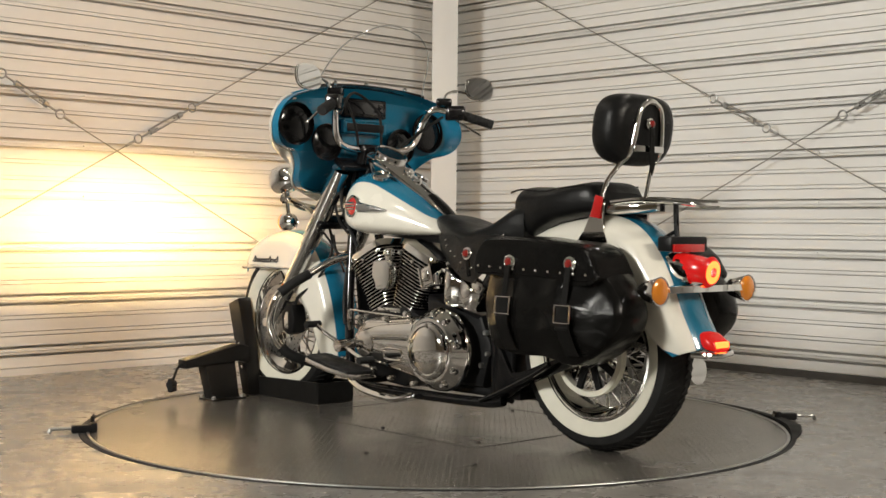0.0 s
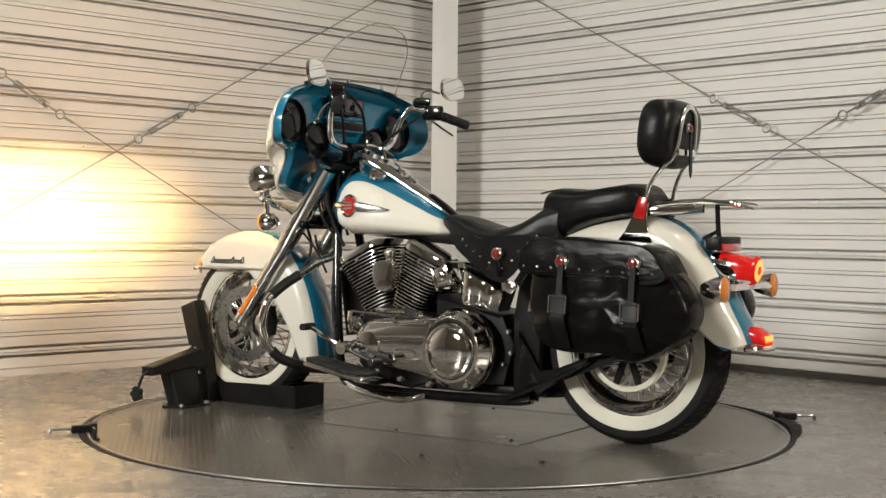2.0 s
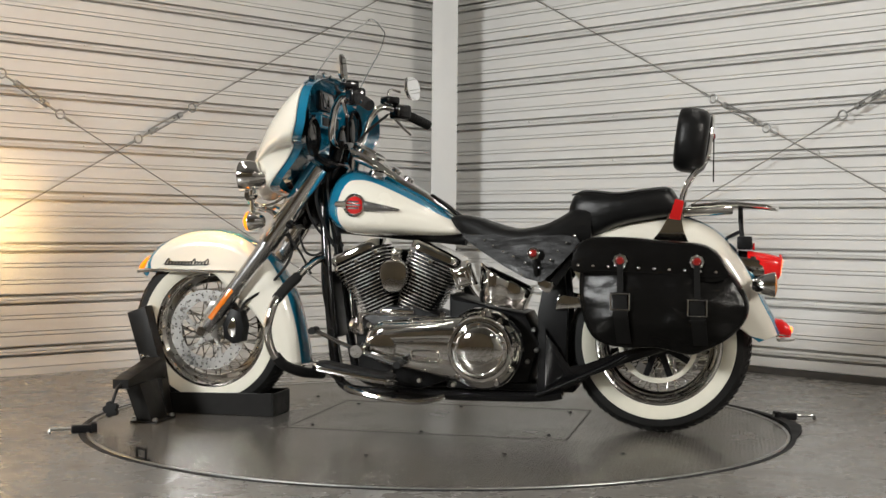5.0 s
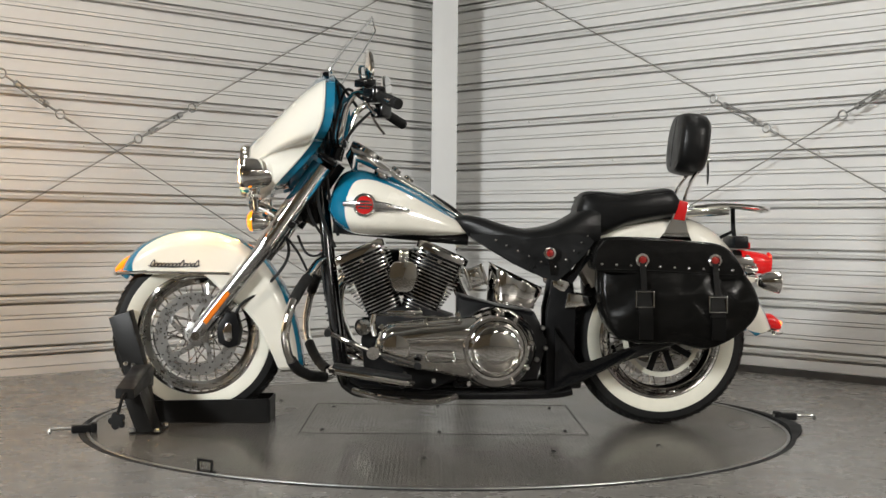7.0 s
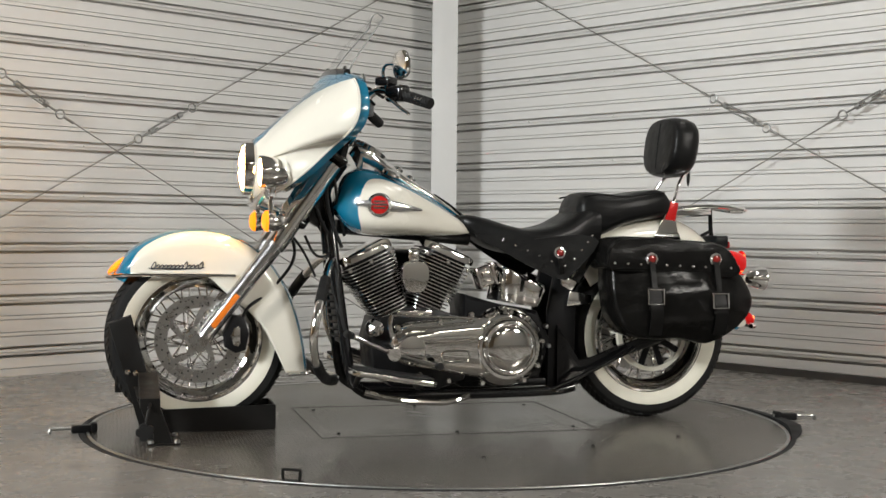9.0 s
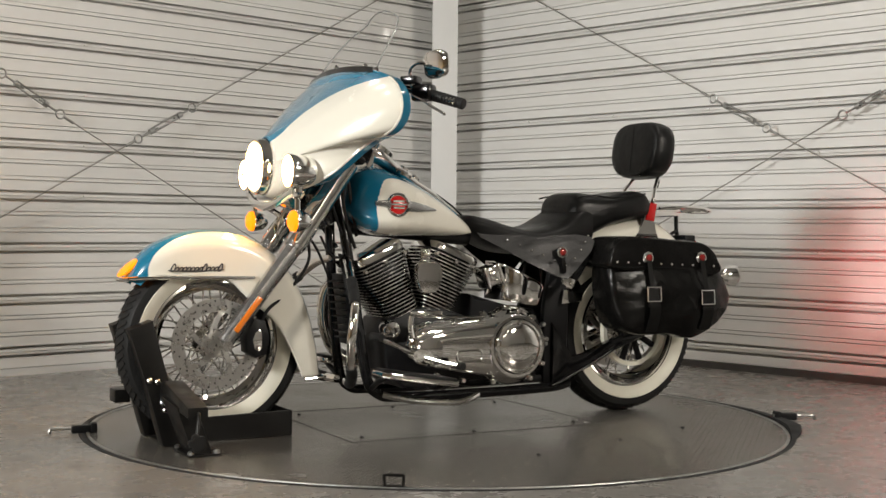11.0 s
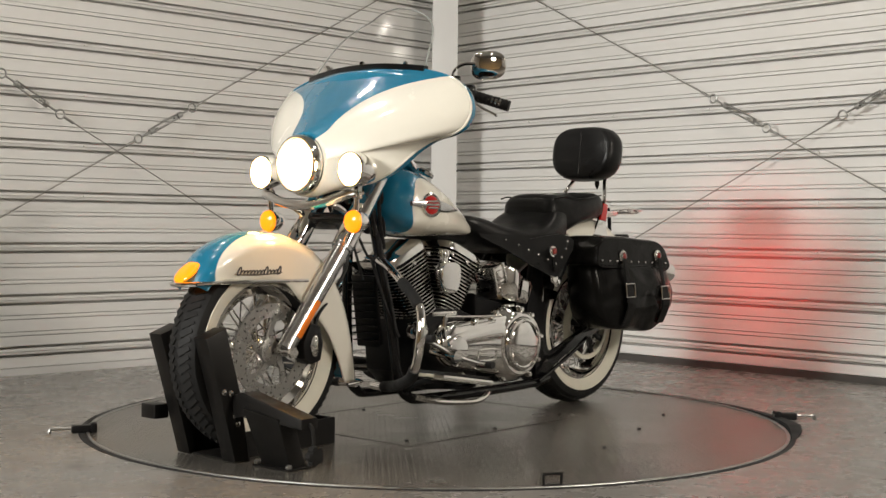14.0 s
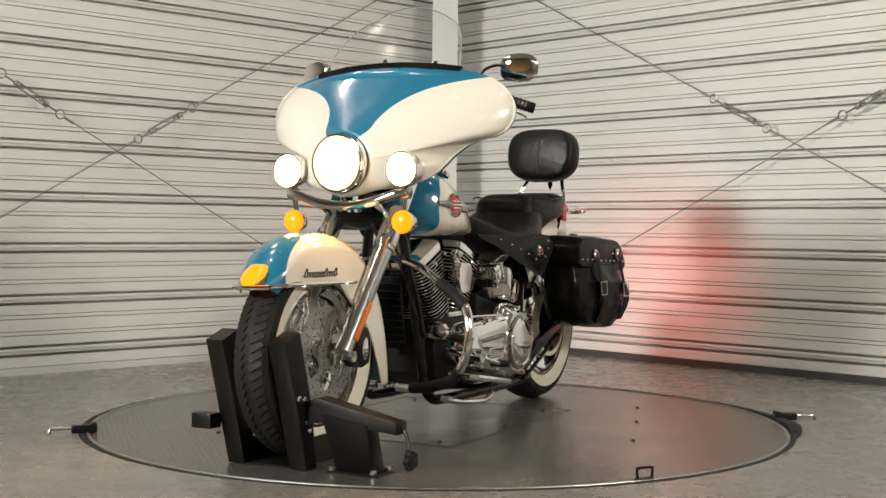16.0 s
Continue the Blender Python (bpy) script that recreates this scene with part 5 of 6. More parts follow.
def saddlebag(mc, s):
    bag = empty("saddlebag", "", "")
    bag.parent = mc
    out = [(-0.545, 0.635), (-0.600, 0.654), (-0.80, 0.650), (-0.955, 0.632), (-0.990, 0.585), (-1.036, 0.535), (-1.068, 0.482), (-1.076, 0.435), (-1.054, 0.385), (-1.000, 0.335), (-0.925, 0.296), (-0.875, 0.290), (-0.790, 0.308), (-0.665, 0.308), (-0.590, 0.330), (-0.552, 0.384), (-0.535, 0.455), (-0.531, 0.540)]
    loop = [V(p.x, 0, p.y) for p in curve_points([V(x, z, 0) for x, z in out], 6, closed=True)]
    cen = V(-0.82, 0, 0.47)

    def bulge(k):
        return 0.290 + 0.058 * (1 - k * k)

    def swell(z):
        return 0.84 + 0.20 * max(0.0, min(1.0, (0.60 - z) / 0.2))

    def crumple(x, z):
        """Soft folds of worn leather."""
        a = noise.noise(V(x * 9 + 3 * s, z * 13, 1.7)) * 0.011
        b = (0.5 - abs(noise.noise(V(x * 14 - z * 8, z * 15 + 4, 3.1 * s)))) * 0.010
        return a + b

    secs = []
    for y, k in [(0.150, 0.90), (0.158, 0.97), (0.175, 1.0), (0.235, 1.0), (0.272, 0.99)] + [(bulge(k), k) for k in (0.96, 0.92, 0.87, 0.81, 0.74, 0.67, 0.59, 0.51, 0.43, 0.35, 0.27, 0.19, 0.10)]:
        row = []
        for p in loop:
            q = cen + (p - cen) * k
            yy = 0.150 + (y - 0.150) * swell(q.z)
            if y > 0.2:
                yy += crumple(q.x, q.z) * min(1.0, (y - 0.2) / 0.1)
            row.append(V(q.x, s * yy, q.z))
        secs.append(row)
    bm = bmesh.new()
    loft(bm, secs)
    part("body", bm, M_LEATHER, bag, edge=80)
    # lid with an overhanging flap
    lid_out = [(-0.515, 0.556), (-0.512, 0.600), (-0.526, 0.636), (-0.568, 0.664), (-0.695, 0.666), (-0.79, 0.658), (-0.918, 0.648), (-0.972, 0.620), (-1.000, 0.580), (-1.014, 0.550), (-0.985, 0.530), (-0.914, 0.529), (-0.79, 0.541), (-0.60, 0.547)]
    loop = [V(p.x, 0, p.y) for p in curve_points([V(x, z, 0) for x, z in lid_out], 5, closed=True)]
    cen = V(-0.79, 0, 0.600)
    secs = []
    for y, k, kz in ((0.146, 0.95, 0.95), (0.150, 1.0, 1.0), (0.24, 1.0, 1.0), (0.290, 0.998, 0.985), (0.306, 0.992, 0.94), (0.3115, 0.98, 0.86), (0.3135, 0.93, 0.6)):
        row = []
        for p in loop:
            q = V(cen.x + (p.x - cen.x) * k, 0, cen.z + (p.z - cen.z) * (kz if p.z > 0.6 else (1.0 if kz > 0.8 else kz)))
            row.append(V(q.x, s * (y + 0.006 * max(0, (0.62 - q.z) / 0.08) + 0.4 * crumple(q.x * 0.6, q.z)), q.z))
        secs.append(row)
    bm = bmesh.new()
    loft(bm, secs)
    lid = part("lid", bm, M_LEATHER, bag)
    bm = bmesh.new()
    for k in range(10):
        x = -0.535 - 0.0485 * k
        stud(bm, (x, s * 0.3185, 0.575 - 0.016 * (k / 9)), (0, s, 0), 0.0052)
    part("studs", bm, M_CHROME, lid)["kind"] = "stuff"
    bm = bmesh.new()
    tube(bm, [(-0.53, s * 0.3175, 0.556), (-0.60, s * 0.3185, 0.557), (-0.80, s * 0.3185, 0.551), (-0.95, s * 0.3185, 0.542), (-0.995, s * 0.316, 0.55)], 0.003, 6)
    part("lid_piping", bm, M_LEATHER, lid)
    for x, bz in ((-0.670, 0.461), (-0.912, 0.446)):
        concho(lid, V(x, s * 0.320, 0.590), V(0, s, 0), 0.024)
        st = empty("strap", "", "")
        st.parent = bag

        def lie(z):
            k = max(0.0, (0.47 - z) / 0.165)
            return 0.156 + (bulge(min(1.0, max(k, 0.3))) - 0.150) * swell(z)

        bm = bmesh.new()
        secs = []
        for i in range(8):
            t = i / 7
            z = 0.585 + (bz + 0.010 - 0.585) * t
            y = max(lie(z), 0.324 if z > 0.525 else 0.0) + 0.004
            secs.append([V(x + dx - 0.004 * t, s * (y + dy), z) for dx, dy in ((-0.0095, 0), (0.0095, 0), (0.0095, 0.004), (-0.0095, 0.004))])
        loft(bm, secs)
        part("strap_tongue", bm, M_STRAP, st)
        bm = bmesh.new()
        secs = []
        for i in range(12):
            t = i / 11
            z = bz + 0.030 + (0.325 - bz - 0.030) * t
            secs.append([V(x + dx - 0.016 * t, s * (lie(z) + 0.003 + dy), z) for dx, dy in ((-0.023, 0), (0.023, 0), (0.023, 0.006), (-0.023, 0.006))])
        loft(bm, secs)
        part("strap_band", bm, M_STRAP, st)
        bm = bmesh.new()
        bx, by, tip = x - 0.004, s * (lie(bz) + 0.013), s * 0.004
        w, h = 0.029, 0.025
        ends = [V(bx - w, by, bz - h), V(bx + w, by, bz - h), V(bx + w, by - tip, bz + h), V(bx - w, by - tip, bz + h)]
        for p, q in zip(ends, ends[1:] + ends[:1]):
            rod(bm, p, q, 0.0024, n=8)
            lathe(bm, [(0, -0.0026), (0.0026, 0), (0, 0.0026)], p, (0, 1, 0), 8)
        part("buckle", bm, M_CHROME, st, "chrome roller buckle")
        bm = bmesh.new()
        box(bm, (bx - 0.026, by - 0.005, bz - 0.046), (bx + 0.026, by + 0.002, bz - 0.036), 0.002, 1)
        part("strap_keeper", bm, M_STRAP, st)


def engine(mc):
    en = empty("engine", "", "")
    en.parent = mc
    for nm, base, top in (("front", V(0.194, 0, 0.395), V(0.288, 0, 0.600)), ("rear", V(0.078, 0, 0.395), V(-0.008, 0, 0.600))):
        d = (top - base)
        ln = d.length
        dn = d.normalized()
        u = V(dn.z, 0, -dn.x)
        cy = empty("cylinder", "", "")
        cy.parent = en
        bm = bmesh.new()
        loft(bm, [[base + dn * h + u * a + V(0, b, 0) for a, b in rounded(0, 0, 0.062, 0.075, 3.5, 28)] for h in (-0.02, ln * 0.98)])
        part("barrel", bm, M_SATIN, cy)
        for k in range(17):
            t = k / 16
            c = base + dn * (0.004 + ln * 0.88 * t)
            hx = 0.104 * (1 - 0.40 * (1 - t))
            bm = bmesh.new()
            loft(bm, [[c + dn * h + u * a + V(0, b, 0) for a, b in rounded(0, 0, hx, 0.112, 4.5, 28)] for h in (-0.0017, 0.0017)])
            fin = part("fin", bm, M_BLACK, cy)
            bm = bmesh.new()
            loft(bm, [[c + dn * h + u * a + V(0, b, 0) for a, b in rounded(0, 0, hx + 0.0010, 0.1135, 4.5, 28)] for h in (-0.0015, 0.0015)])
            part("fin_edge", bm, M_FIN_EDGE, fin)
        bm = bmesh.new()
        loft(bm, [[base + dn * h + u * a + V(0, b, 0) for a, b in rounded(0, 0, 0.080, 0.095, 4, 28)] for h in (ln * 0.60, ln * 0.95)])
        part("cylinder_head", bm, M_SATIN, cy)
        bm = bmesh.new()
        secs = []
        for h, k in ((ln * 0.95, 1.0), (ln * 1.02, 1.0), (ln * 1.06, 0.97), (ln * 1.085, 0.85)):
            secs.append([base + dn * h + u * a * k + V(0, b * k, 0) for a, b in rounded(0, 0, 0.098, 0.110, 6, 28)])
        loft(bm, secs)
        part("rocker_cover", bm, M_CHROME, cy, "chrome rocker cover", edge=25)
        for a, b in ((-0.08, 0.106), (0.08, 0.106), (0, 0.109)):
            bm = bmesh.new()
            q = base + dn * ln * 0.86 + u * a + V(0, b + 0.006, 0)
            lathe(bm, [(0.008, -0.006), (0.008, 0.004), (0.005, 0.007), (0, 0.007)], q, (0, 1, 0), 8)
            part("bolt", bm, M_CHROME, cy)
    # crankcase
    bm = bmesh.new()
    prism(bm, [(0.275, 0.300), (0.255, 0.375), (0.165, 0.415), (0.06, 0.415), (-0.05, 0.380), (-0.09, 0.300), (-0.06, 0.160), (0.04, 0.125), (0.20, 0.140), (0.265, 0.200)], -0.12, 0.115, 0.012)
    part("crankcase", bm, M_SATIN, en)
    bm = bmesh.new()
    prism(bm, [(-0.06, 0.46), (-0.20, 0.42), (-0.33, 0.40), (-0.38, 0.30), (-0.34, 0.16), (-0.06, 0.150)], -0.11, 0.105, 0.015)
    part("gearbox", bm, M_SATIN, en)
    # primary case: a waisted oval
    out = []
    for a in range(-78, 79, 6):
        out.append((0.135 + 0.088 * math.cos(radians(a)), 0.292 + 0.078 * math.sin(radians(a))))
    for a in range(78, 283, 6):
        out.append((-0.185 + 0.118 * math.cos(radians(a)), 0.278 + 0.118 * math.sin(radians(a))))
    bm = bmesh.new()
    ends = (V(0.135, 0, 0.292), V(-0.185, 0, 0.278))
    spine = ends[1] - ends[0]
    secs = []
    for y, k in ((0.100, 1.0), (0.160, 1.0), (0.176, 0.985), (0.188, 0.94), (0.197, 0.86), (0.203, 0.74), (0.207, 0.58), (0.209, 0.40), (0.210, 0.20)):
        row = []
        for x, z in out:
            p = V(x, 0, z)
            mid = ends[0] + spine * max(0.0, min(1.0, (p - ends[0]).dot(spine) / spine.length_squared))
            q = mid + (p - mid) * k
            row.append(V(q.x, y, q.z))
        secs.append(row)
    loft(bm, secs)
    prim = part("primary_cover", bm, M_CHROME, en, "chrome primary cover", edge=50)
    bm = bmesh.new()
    loft(bm, [[V(x, y, z) for y, z in rounded(0.188, zc, 0.026, hz * 0.8, 2.0, 20)] for x, zc, hz in ((0.20, 0.300, 0.02), (0.16, 0.308, 0.045), (0.06, 0.318, 0.050), (-0.05, 0.325, 0.055), (-0.10, 0.325, 0.06))])
    part("primary_bulge", bm, M_CHROME, prim)
    c = V(-0.192, 0, 0.279)
    bm = bmesh.new()
    lathe(bm, [(0.142, 0.150), (0.138, 0.170), (0.128, 0.184), (0.119, 0.196), (0.113, 0.210), (0.108, 0.214), (0.098, 0.214)], c, n=56)
    part("clutch_bell", bm, M_CHROME, prim)
    bm = bmesh.new()
    lathe(bm, [(0.095, 0.208), (0.095, 0.218), (0.091, 0.226), (0.083, 0.228), (0.079, 0.225), (0.074, 0.229), (0.045, 0.233), (0, 0.235)], c, n=56)
    derby = part("derby_cover", bm, M_CHROME, prim, "round chrome clutch cover")
    for k in range(5):
        a = 2 * math.pi * (k + 0.25) / 5
        bm = bmesh.new()
        lathe(bm, [(0.006, 0), (0.006, 0.005), (0, 0.006)], c + V(0.086 * math.cos(a), 0.227, 0.086 * math.sin(a)), (0, 1, 0), 10)
        part("screw", bm, M_CHROME, derby)
    bm = bmesh.new()
    tube(bm, [(0.045, 0.2085, 0.262), (0.045, 0.2085, 0.240), (0.03, 0.2085, 0.232), (-0.035, 0.2085, 0.232), (-0.050, 0.2085, 0.240), (-0.050, 0.2085, 0.262), (-0.035, 0.2085, 0.270), (0.03, 0.2085, 0.270)], 0.004, 8, 3, closed=True)
    part("inspection_rim", bm, M_CHROME, prim)
    bm = bmesh.new()
    lathe(bm, [(0.052, 0.190), (0.052, 0.206), (0.045, 0.214), (0.03, 0.216), (0, 0.220)], V(0.150, 0, 0.278), n=40)
    part("stator_cover", bm, M_CHROME, prim)
    for x, z in ((0.20, 0.352), (0.05, 0.372), (-0.06, 0.395), (-0.26, 0.378), (-0.315, 0.30), (-0.30, 0.215), (-0.25, 0.165), (-0.10, 0.158), (0.02, 0.168), (0.12, 0.190), (-0.20, 0.402)):
        bm = bmesh.new()
        lathe(bm, [(0.010, 0.185), (0.010, 0.205), (0.007, 0.210), (0, 0.210)], V(x, 0, z), n=10)
        part("case_bolt", bm, M_CHROME, prim)
    # horn with chrome cover
    hn = empty("horn", "", "")
    hn.parent = en
    bm = bmesh.new()
    secs = []
    for y, k in ((0.118, 0.86), (0.135, 1.0), (0.150, 1.0), (0.158, 0.92), (0.160, 0.6)):
        sec = []
        for a, b in rounded(0, 0, 0.050, 0.055, 4.0, 32):
            w = 1.0 - 0.28 * max(0.0, -b / 0.055)
            sec.append(V(0.128 + a * k * w, y, 0.520 + b * k))
        secs.append(sec)
    loft(bm, secs)
    part("horn_cover", bm, M_CHROME, hn, "chrome horn cover")
    bm = bmesh.new()
    box(bm, (0.108, 0.105, 0.568), (0.146, 0.128, 0.618), 0.010, 3)
    lathe(bm, [(0.014, 0), (0.014, 0.008), (0.008, 0.012), (0, 0.012)], V(0.127, 0.127, 0.600), (0, 1, 0), 16)
    part("horn_bracket", bm, M_CHROME, hn)
    # starter, solenoid, oil tank
    bm = bmesh.new()
    q = Matrix.Translation((-0.121, 0.135, 0.525)) @ Matrix.Rotation(radians(18), 4, "Y")
    box(bm, (-0.030, -0.045, -0.036), (0.030, 0.030, 0.034), 0.010, 3, q)
    for k in (-0.030, 0.028):
        box(bm, (k - 0.005, -0.045, -0.040), (k + 0.005, 0.034, 0.038), 0.003, 2, q)
    box(bm, (-0.016, 0.028, -0.018), (0.016, 0.037, 0.018), 0.006, 2, q)
    part("solenoid", bm, M_CHROME, en, "chrome solenoid cover", edge=40)
    bm = bmesh.new()
    secs = []
    ys = (0.098, 0.132, 0.152, 0.161, 0.163, 0.159, 0.148, 0.146, 0.149, 0.150, 0.147, 0.130)
    for k, y in enumerate(ys):
        a = k / (len(ys) - 1)
        xt, zt = -0.170 - 0.184 * a, 0.574 - 0.087 * a
        xb, zb = -0.166 - 0.160 * a, 0.438 - 0.026 * a
        secs.append([V(xt, y - 0.012, zt), V(xt + (xb - xt) * 0.05, y - 0.003, zt - 0.006), V(xt + (xb - xt) * 0.12, y, zt - 0.016), V(xb + (xt - xb) * 0.10, y, zb + 0.014), V(xb, y - 0.010, zb), V(xb, y - 0.08, zb), V(xt, y - 0.08, zt)])
    loft(bm, secs)
    part("oil_tank", bm, M_CHROME, en, "polished chrome oil tank cover", edge=38)
    for pts, r, m in ((((0.225, 0.215, 0.395), (0.08, 0.215, 0.389), (-0.075, 0.205, 0.383)), 0.0042, M_CHROME), (((0.225, 0.215, 0.395), (0.230, 0.215, 0.36), (0.222, 0.215, 0.322)), 0.009, M_CHROME)):
        bm = bmesh.new()
        tube(bm, pts, r, 8)
        part("shift_rod", bm, m, en)
    bm = bmesh.new()
    tube(bm, [(0.370, 0.255, 0.330), (0.300, 0.258, 0.300), (0.222, 0.250, 0.268), (0.140, 0.262, 0.243), (0.085, 0.270, 0.230)], 0.0075, 10)
    sh = part("shift_lever", bm, M_CHROME, en)
    for x, z in ((0.380, 0.335), (0.078, 0.228)):
        bm = bmesh.new()
        rod(bm, (x, 0.235, z), (x - 0.004, 0.300, z), 0.0125, n=14)
        part("shift_peg", bm, M_RUBBER, sh)
    bm = bmesh.new()
    rod(bm, (0.225, 0.16, 0.278), (0.225, 0.262, 0.268), 0.017, n=16)
    rod(bm, (0.225, 0.235, 0.27), (0.225, 0.275, 0.267), 0.022, n=16)
    part("shift_pivot", bm, M_CHROME, sh)
    bm = bmesh.new()
    lathe(bm, [(0, 0.10), (0.030, 0.10), (0.034, 0.125), (0.026, 0.150), (0.012, 0.160), (0, 0.160)], V(0.262, 0, 0.345), n=24)
    part("cam_plug", bm, M_CHROME, en)
    bm = bmesh.new()
    box(bm, (0.06, 0.112, 0.388), (0.185, 0.124, 0.404), 0.004, 2)
    part("case_plate", bm, M_CHROME, en)
    # pipes on the far side
    for pts in (((0.30, -0.10, 0.54), (0.37, -0.17, 0.47), (0.36, -0.20, 0.32), (0.25, -0.21, 0.22), (-0.2, -0.22, 0.20), (-0.55, -0.228, 0.21)), ((-0.05, -0.12, 0.52), (-0.10, -0.19, 0.42), (-0.2, -0.22, 0.33), (-0.42, -0.23, 0.24))):
        bm = bmesh.new()
        tube(bm, pts, 0.024, 14)
        part("exhaust_pipe", bm, M_CHROME, en)
    for z, x0, x1 in ((0.215, -0.50, -0.97),):
        bm = bmesh.new()
        rod(bm, (x0, -0.225, z), (x1, -0.225, z + 0.035), 0.041, 0.045, 28)
        part("muffler", bm, M_CHROME, en)


def chassis(mc):
    fr = empty("frame", "", "")
    fr.parent = mc
    for s in (-1, 1):
        bm = bmesh.new()
        tube(bm, [(0.425, s * 0.035, 0.83), (0.405, s * 0.065, 0.66), (0.375, s * 0.10, 0.40), (0.345, s * 0.115, 0.19), (0.305, s * 0.12, 0.128), (0.22, s * 0.125, 0.113), (-0.10, s * 0.13, 0.112), (-0.38, s * 0.13, 0.118), (-0.46, s * 0.125, 0.13)], 0.0175, 12)
        part("frame_tube", bm, M_BLACK, fr)
        bm = bmesh.new()
        prism(bm, [(-0.400, 0.128), (-0.470, 0.140), (-0.560, 0.195), (-0.660, 0.243), (-0.800, 0.280), (-0.838, 0.300), (-0.800, 0.322), (-0.640, 0.272), (-0.540, 0.225), (-0.480, 0.215), (-0.440, 0.290), (-0.400, 0.350)], s * 0.094, s * 0.118, 0.007)
        part("swingarm_plate", bm, M_BLACK, fr)
        bm = bmesh.new()
        prism(bm, [(-0.37, 0.125), (-0.46, 0.118), (-0.475, 0.18), (-0.475, 0.42), (-0.46, 0.56), (-0.40, 0.56), (-0.37, 0.40)], s * 0.070, s * 0.100, 0.01)
        part("side_cover", bm, M_SATIN, fr)
        bm = bmesh.new()
        tube(bm, [(-0.375, s * 0.150, 0.125), (-0.46, s * 0.150, 0.160), (-0.60, s * 0.150, 0.225), (-0.68, s * 0.150, 0.27)], 0.0075, 10)
        part("brace_rod", bm, M_BLACK if s > 0 else M_SATIN, fr)
        for x, z in ((-0.37, 0.275), (-0.36, 0.345), (-0.34, 0.235)):
            bm = bmesh.new()
            lathe(bm, [(0.009, 0), (0.009, 0.012), (0.006, 0.016), (0, 0.016)], V(x, s * 0.104, z), (0, s, 0), 8)
            part("chassis_bolt", bm, M_STEEL, fr)
        # floorboard
        fb = empty("floorboard", "", "")
        fb.parent = mc
        out = [(0.372, 0.222), (0.372, 0.300), (0.350, 0.322), (0.20, 0.335), (0.10, 0.322), (0.082, 0.295), (0.085, 0.215), (0.11, 0.205), (0.35, 0.205)]
        tilt = Matrix.Translation((0.225, 0, 0.2)) @ Matrix.Rotation(radians(-9), 4, "Y") @ Matrix.Translation((-0.225, 0, -0.2))
        for nm, k, z0, z1, m in (("board", 1.0, 0.182, 0.200, M_CHROME), ("rubber_pad", 0.93, 0.200, 0.209, M_RUBBER)):
            bm = bmesh.new()
            prism(bm, [(0.225 + (x - 0.225) * k, s * (0.27 + (y - 0.27) * k)) for x, y in out], z0, z1, 0.003, axis="z")
            bmesh.ops.transform(bm, matrix=tilt, verts=bm.verts)
            part(nm, bm, m, fb)
        for x in (0.12, 0.33):
            bm = bmesh.new()
            tube(bm, [tilt @ V(x, s * 0.26, 0.182), tilt @ V(x, s * 0.20, 0.165), V(x, s * 0.13, 0.150)], 0.010, 10)
            part("board_bracket", bm, M_SATIN, fb)
        # engine guard
        bm = bmesh.new()
        tube(bm, GUARD if s > 0 else [V(p[0], -p[1], p[2]) for p in GUARD], 0.0145, 12)
        guard = part("engine_guard", bm, M_CHROME, mc, "chrome engine guard loop")
        bm = bmesh.new()
        tube(bm, [V(p[0], s * p[1], p[2]) for p in ((0.452, 0.230, 0.516), (0.470, 0.290, 0.482), (0.487, 0.338, 0.445))], 0.0185, 12)
        part("guard_sleeve", bm, M_RUBBER, guard, "black rubber sleeve")
        bm = bmesh.new()
        tube(bm, [V(p[0], s * p[1], p[2]) for p in ((0.494, 0.326, 0.248), (0.475, 0.290, 0.214), (0.440, 0.200, 0.182), (0.402, 0.105, 0.167))], 0.0185, 12)
        part("guard_sleeve", bm, M_RUBBER, guard, "black rubber sleeve")
    bm = bmesh.new()
    prism(bm, [(0.405, 0.53), (0.385, 0.53), (0.352, 0.30), (0.372, 0.29)], -0.055, 0.055, 0.008)
    for k in range(9):
        box(bm, (0.366 + 0.0035 * k, -0.052, 0.31 + 0.024 * k), (0.392 + 0.0035 * k, 0.052, 0.314 + 0.024 * k), 0.001, 1)
    part("regulator", bm, M_SATIN, fr, "black finned regulator")
    bm = bmesh.new()
    tube(bm, [(0.30, 0.15, 0.128), (0.20, 0.175, 0.105), (0.05, 0.185, 0.092), (-0.02, 0.18, 0.10), (-0.06, 0.165, 0.112)], 0.0105, 10)
    part("side_stand", bm, M_CHROME, mc, "folded chrome side stand")
    bm = bmesh.new()
    tube(bm, [(0.40, 0.075, 0.62), (0.385, 0.115, 0.45), (0.372, 0.125, 0.36), (0.36, 0.13, 0.33)], 0.007, 8)
    tube(bm, [(0.42, 0.055, 0.60), (0.40, 0.095, 0.46), (0.365, 0.12, 0.34), (0.35, 0.12, 0.22)], 0.006, 8)
    part("wiring_loom", bm, M_RUBBER, fr)
    bm = bmesh.new()
    rod(bm, (-0.10, 0, 0.66), (0.38, 0, 0.70), 0.032, n=20)
    part("backbone", bm, M_SATIN, fr)
    for s in (-1, 1):
        bm = bmesh.new()
        prism(bm, [(-0.435, 0.415), (-0.525, 0.425), (-0.530, 0.455), (-0.445, 0.470)], s * 0.105, s * 0.118, 0.004)
        part("chrome_band", bm, M_CHROME, fr)
    bm = bmesh.new()
    box(bm, (0.04, -0.215, 0.44), (0.25, -0.115, 0.61), 0.03, 3)
    part("air_cleaner", bm, M_SATIN, fr)
    bm = bmesh.new()
    box(bm, (-0.50, -0.09, 0.13), (-0.05, 0.09, 0.16), 0.01, 2)
    part("belly_plate", bm, M_SATIN, fr)


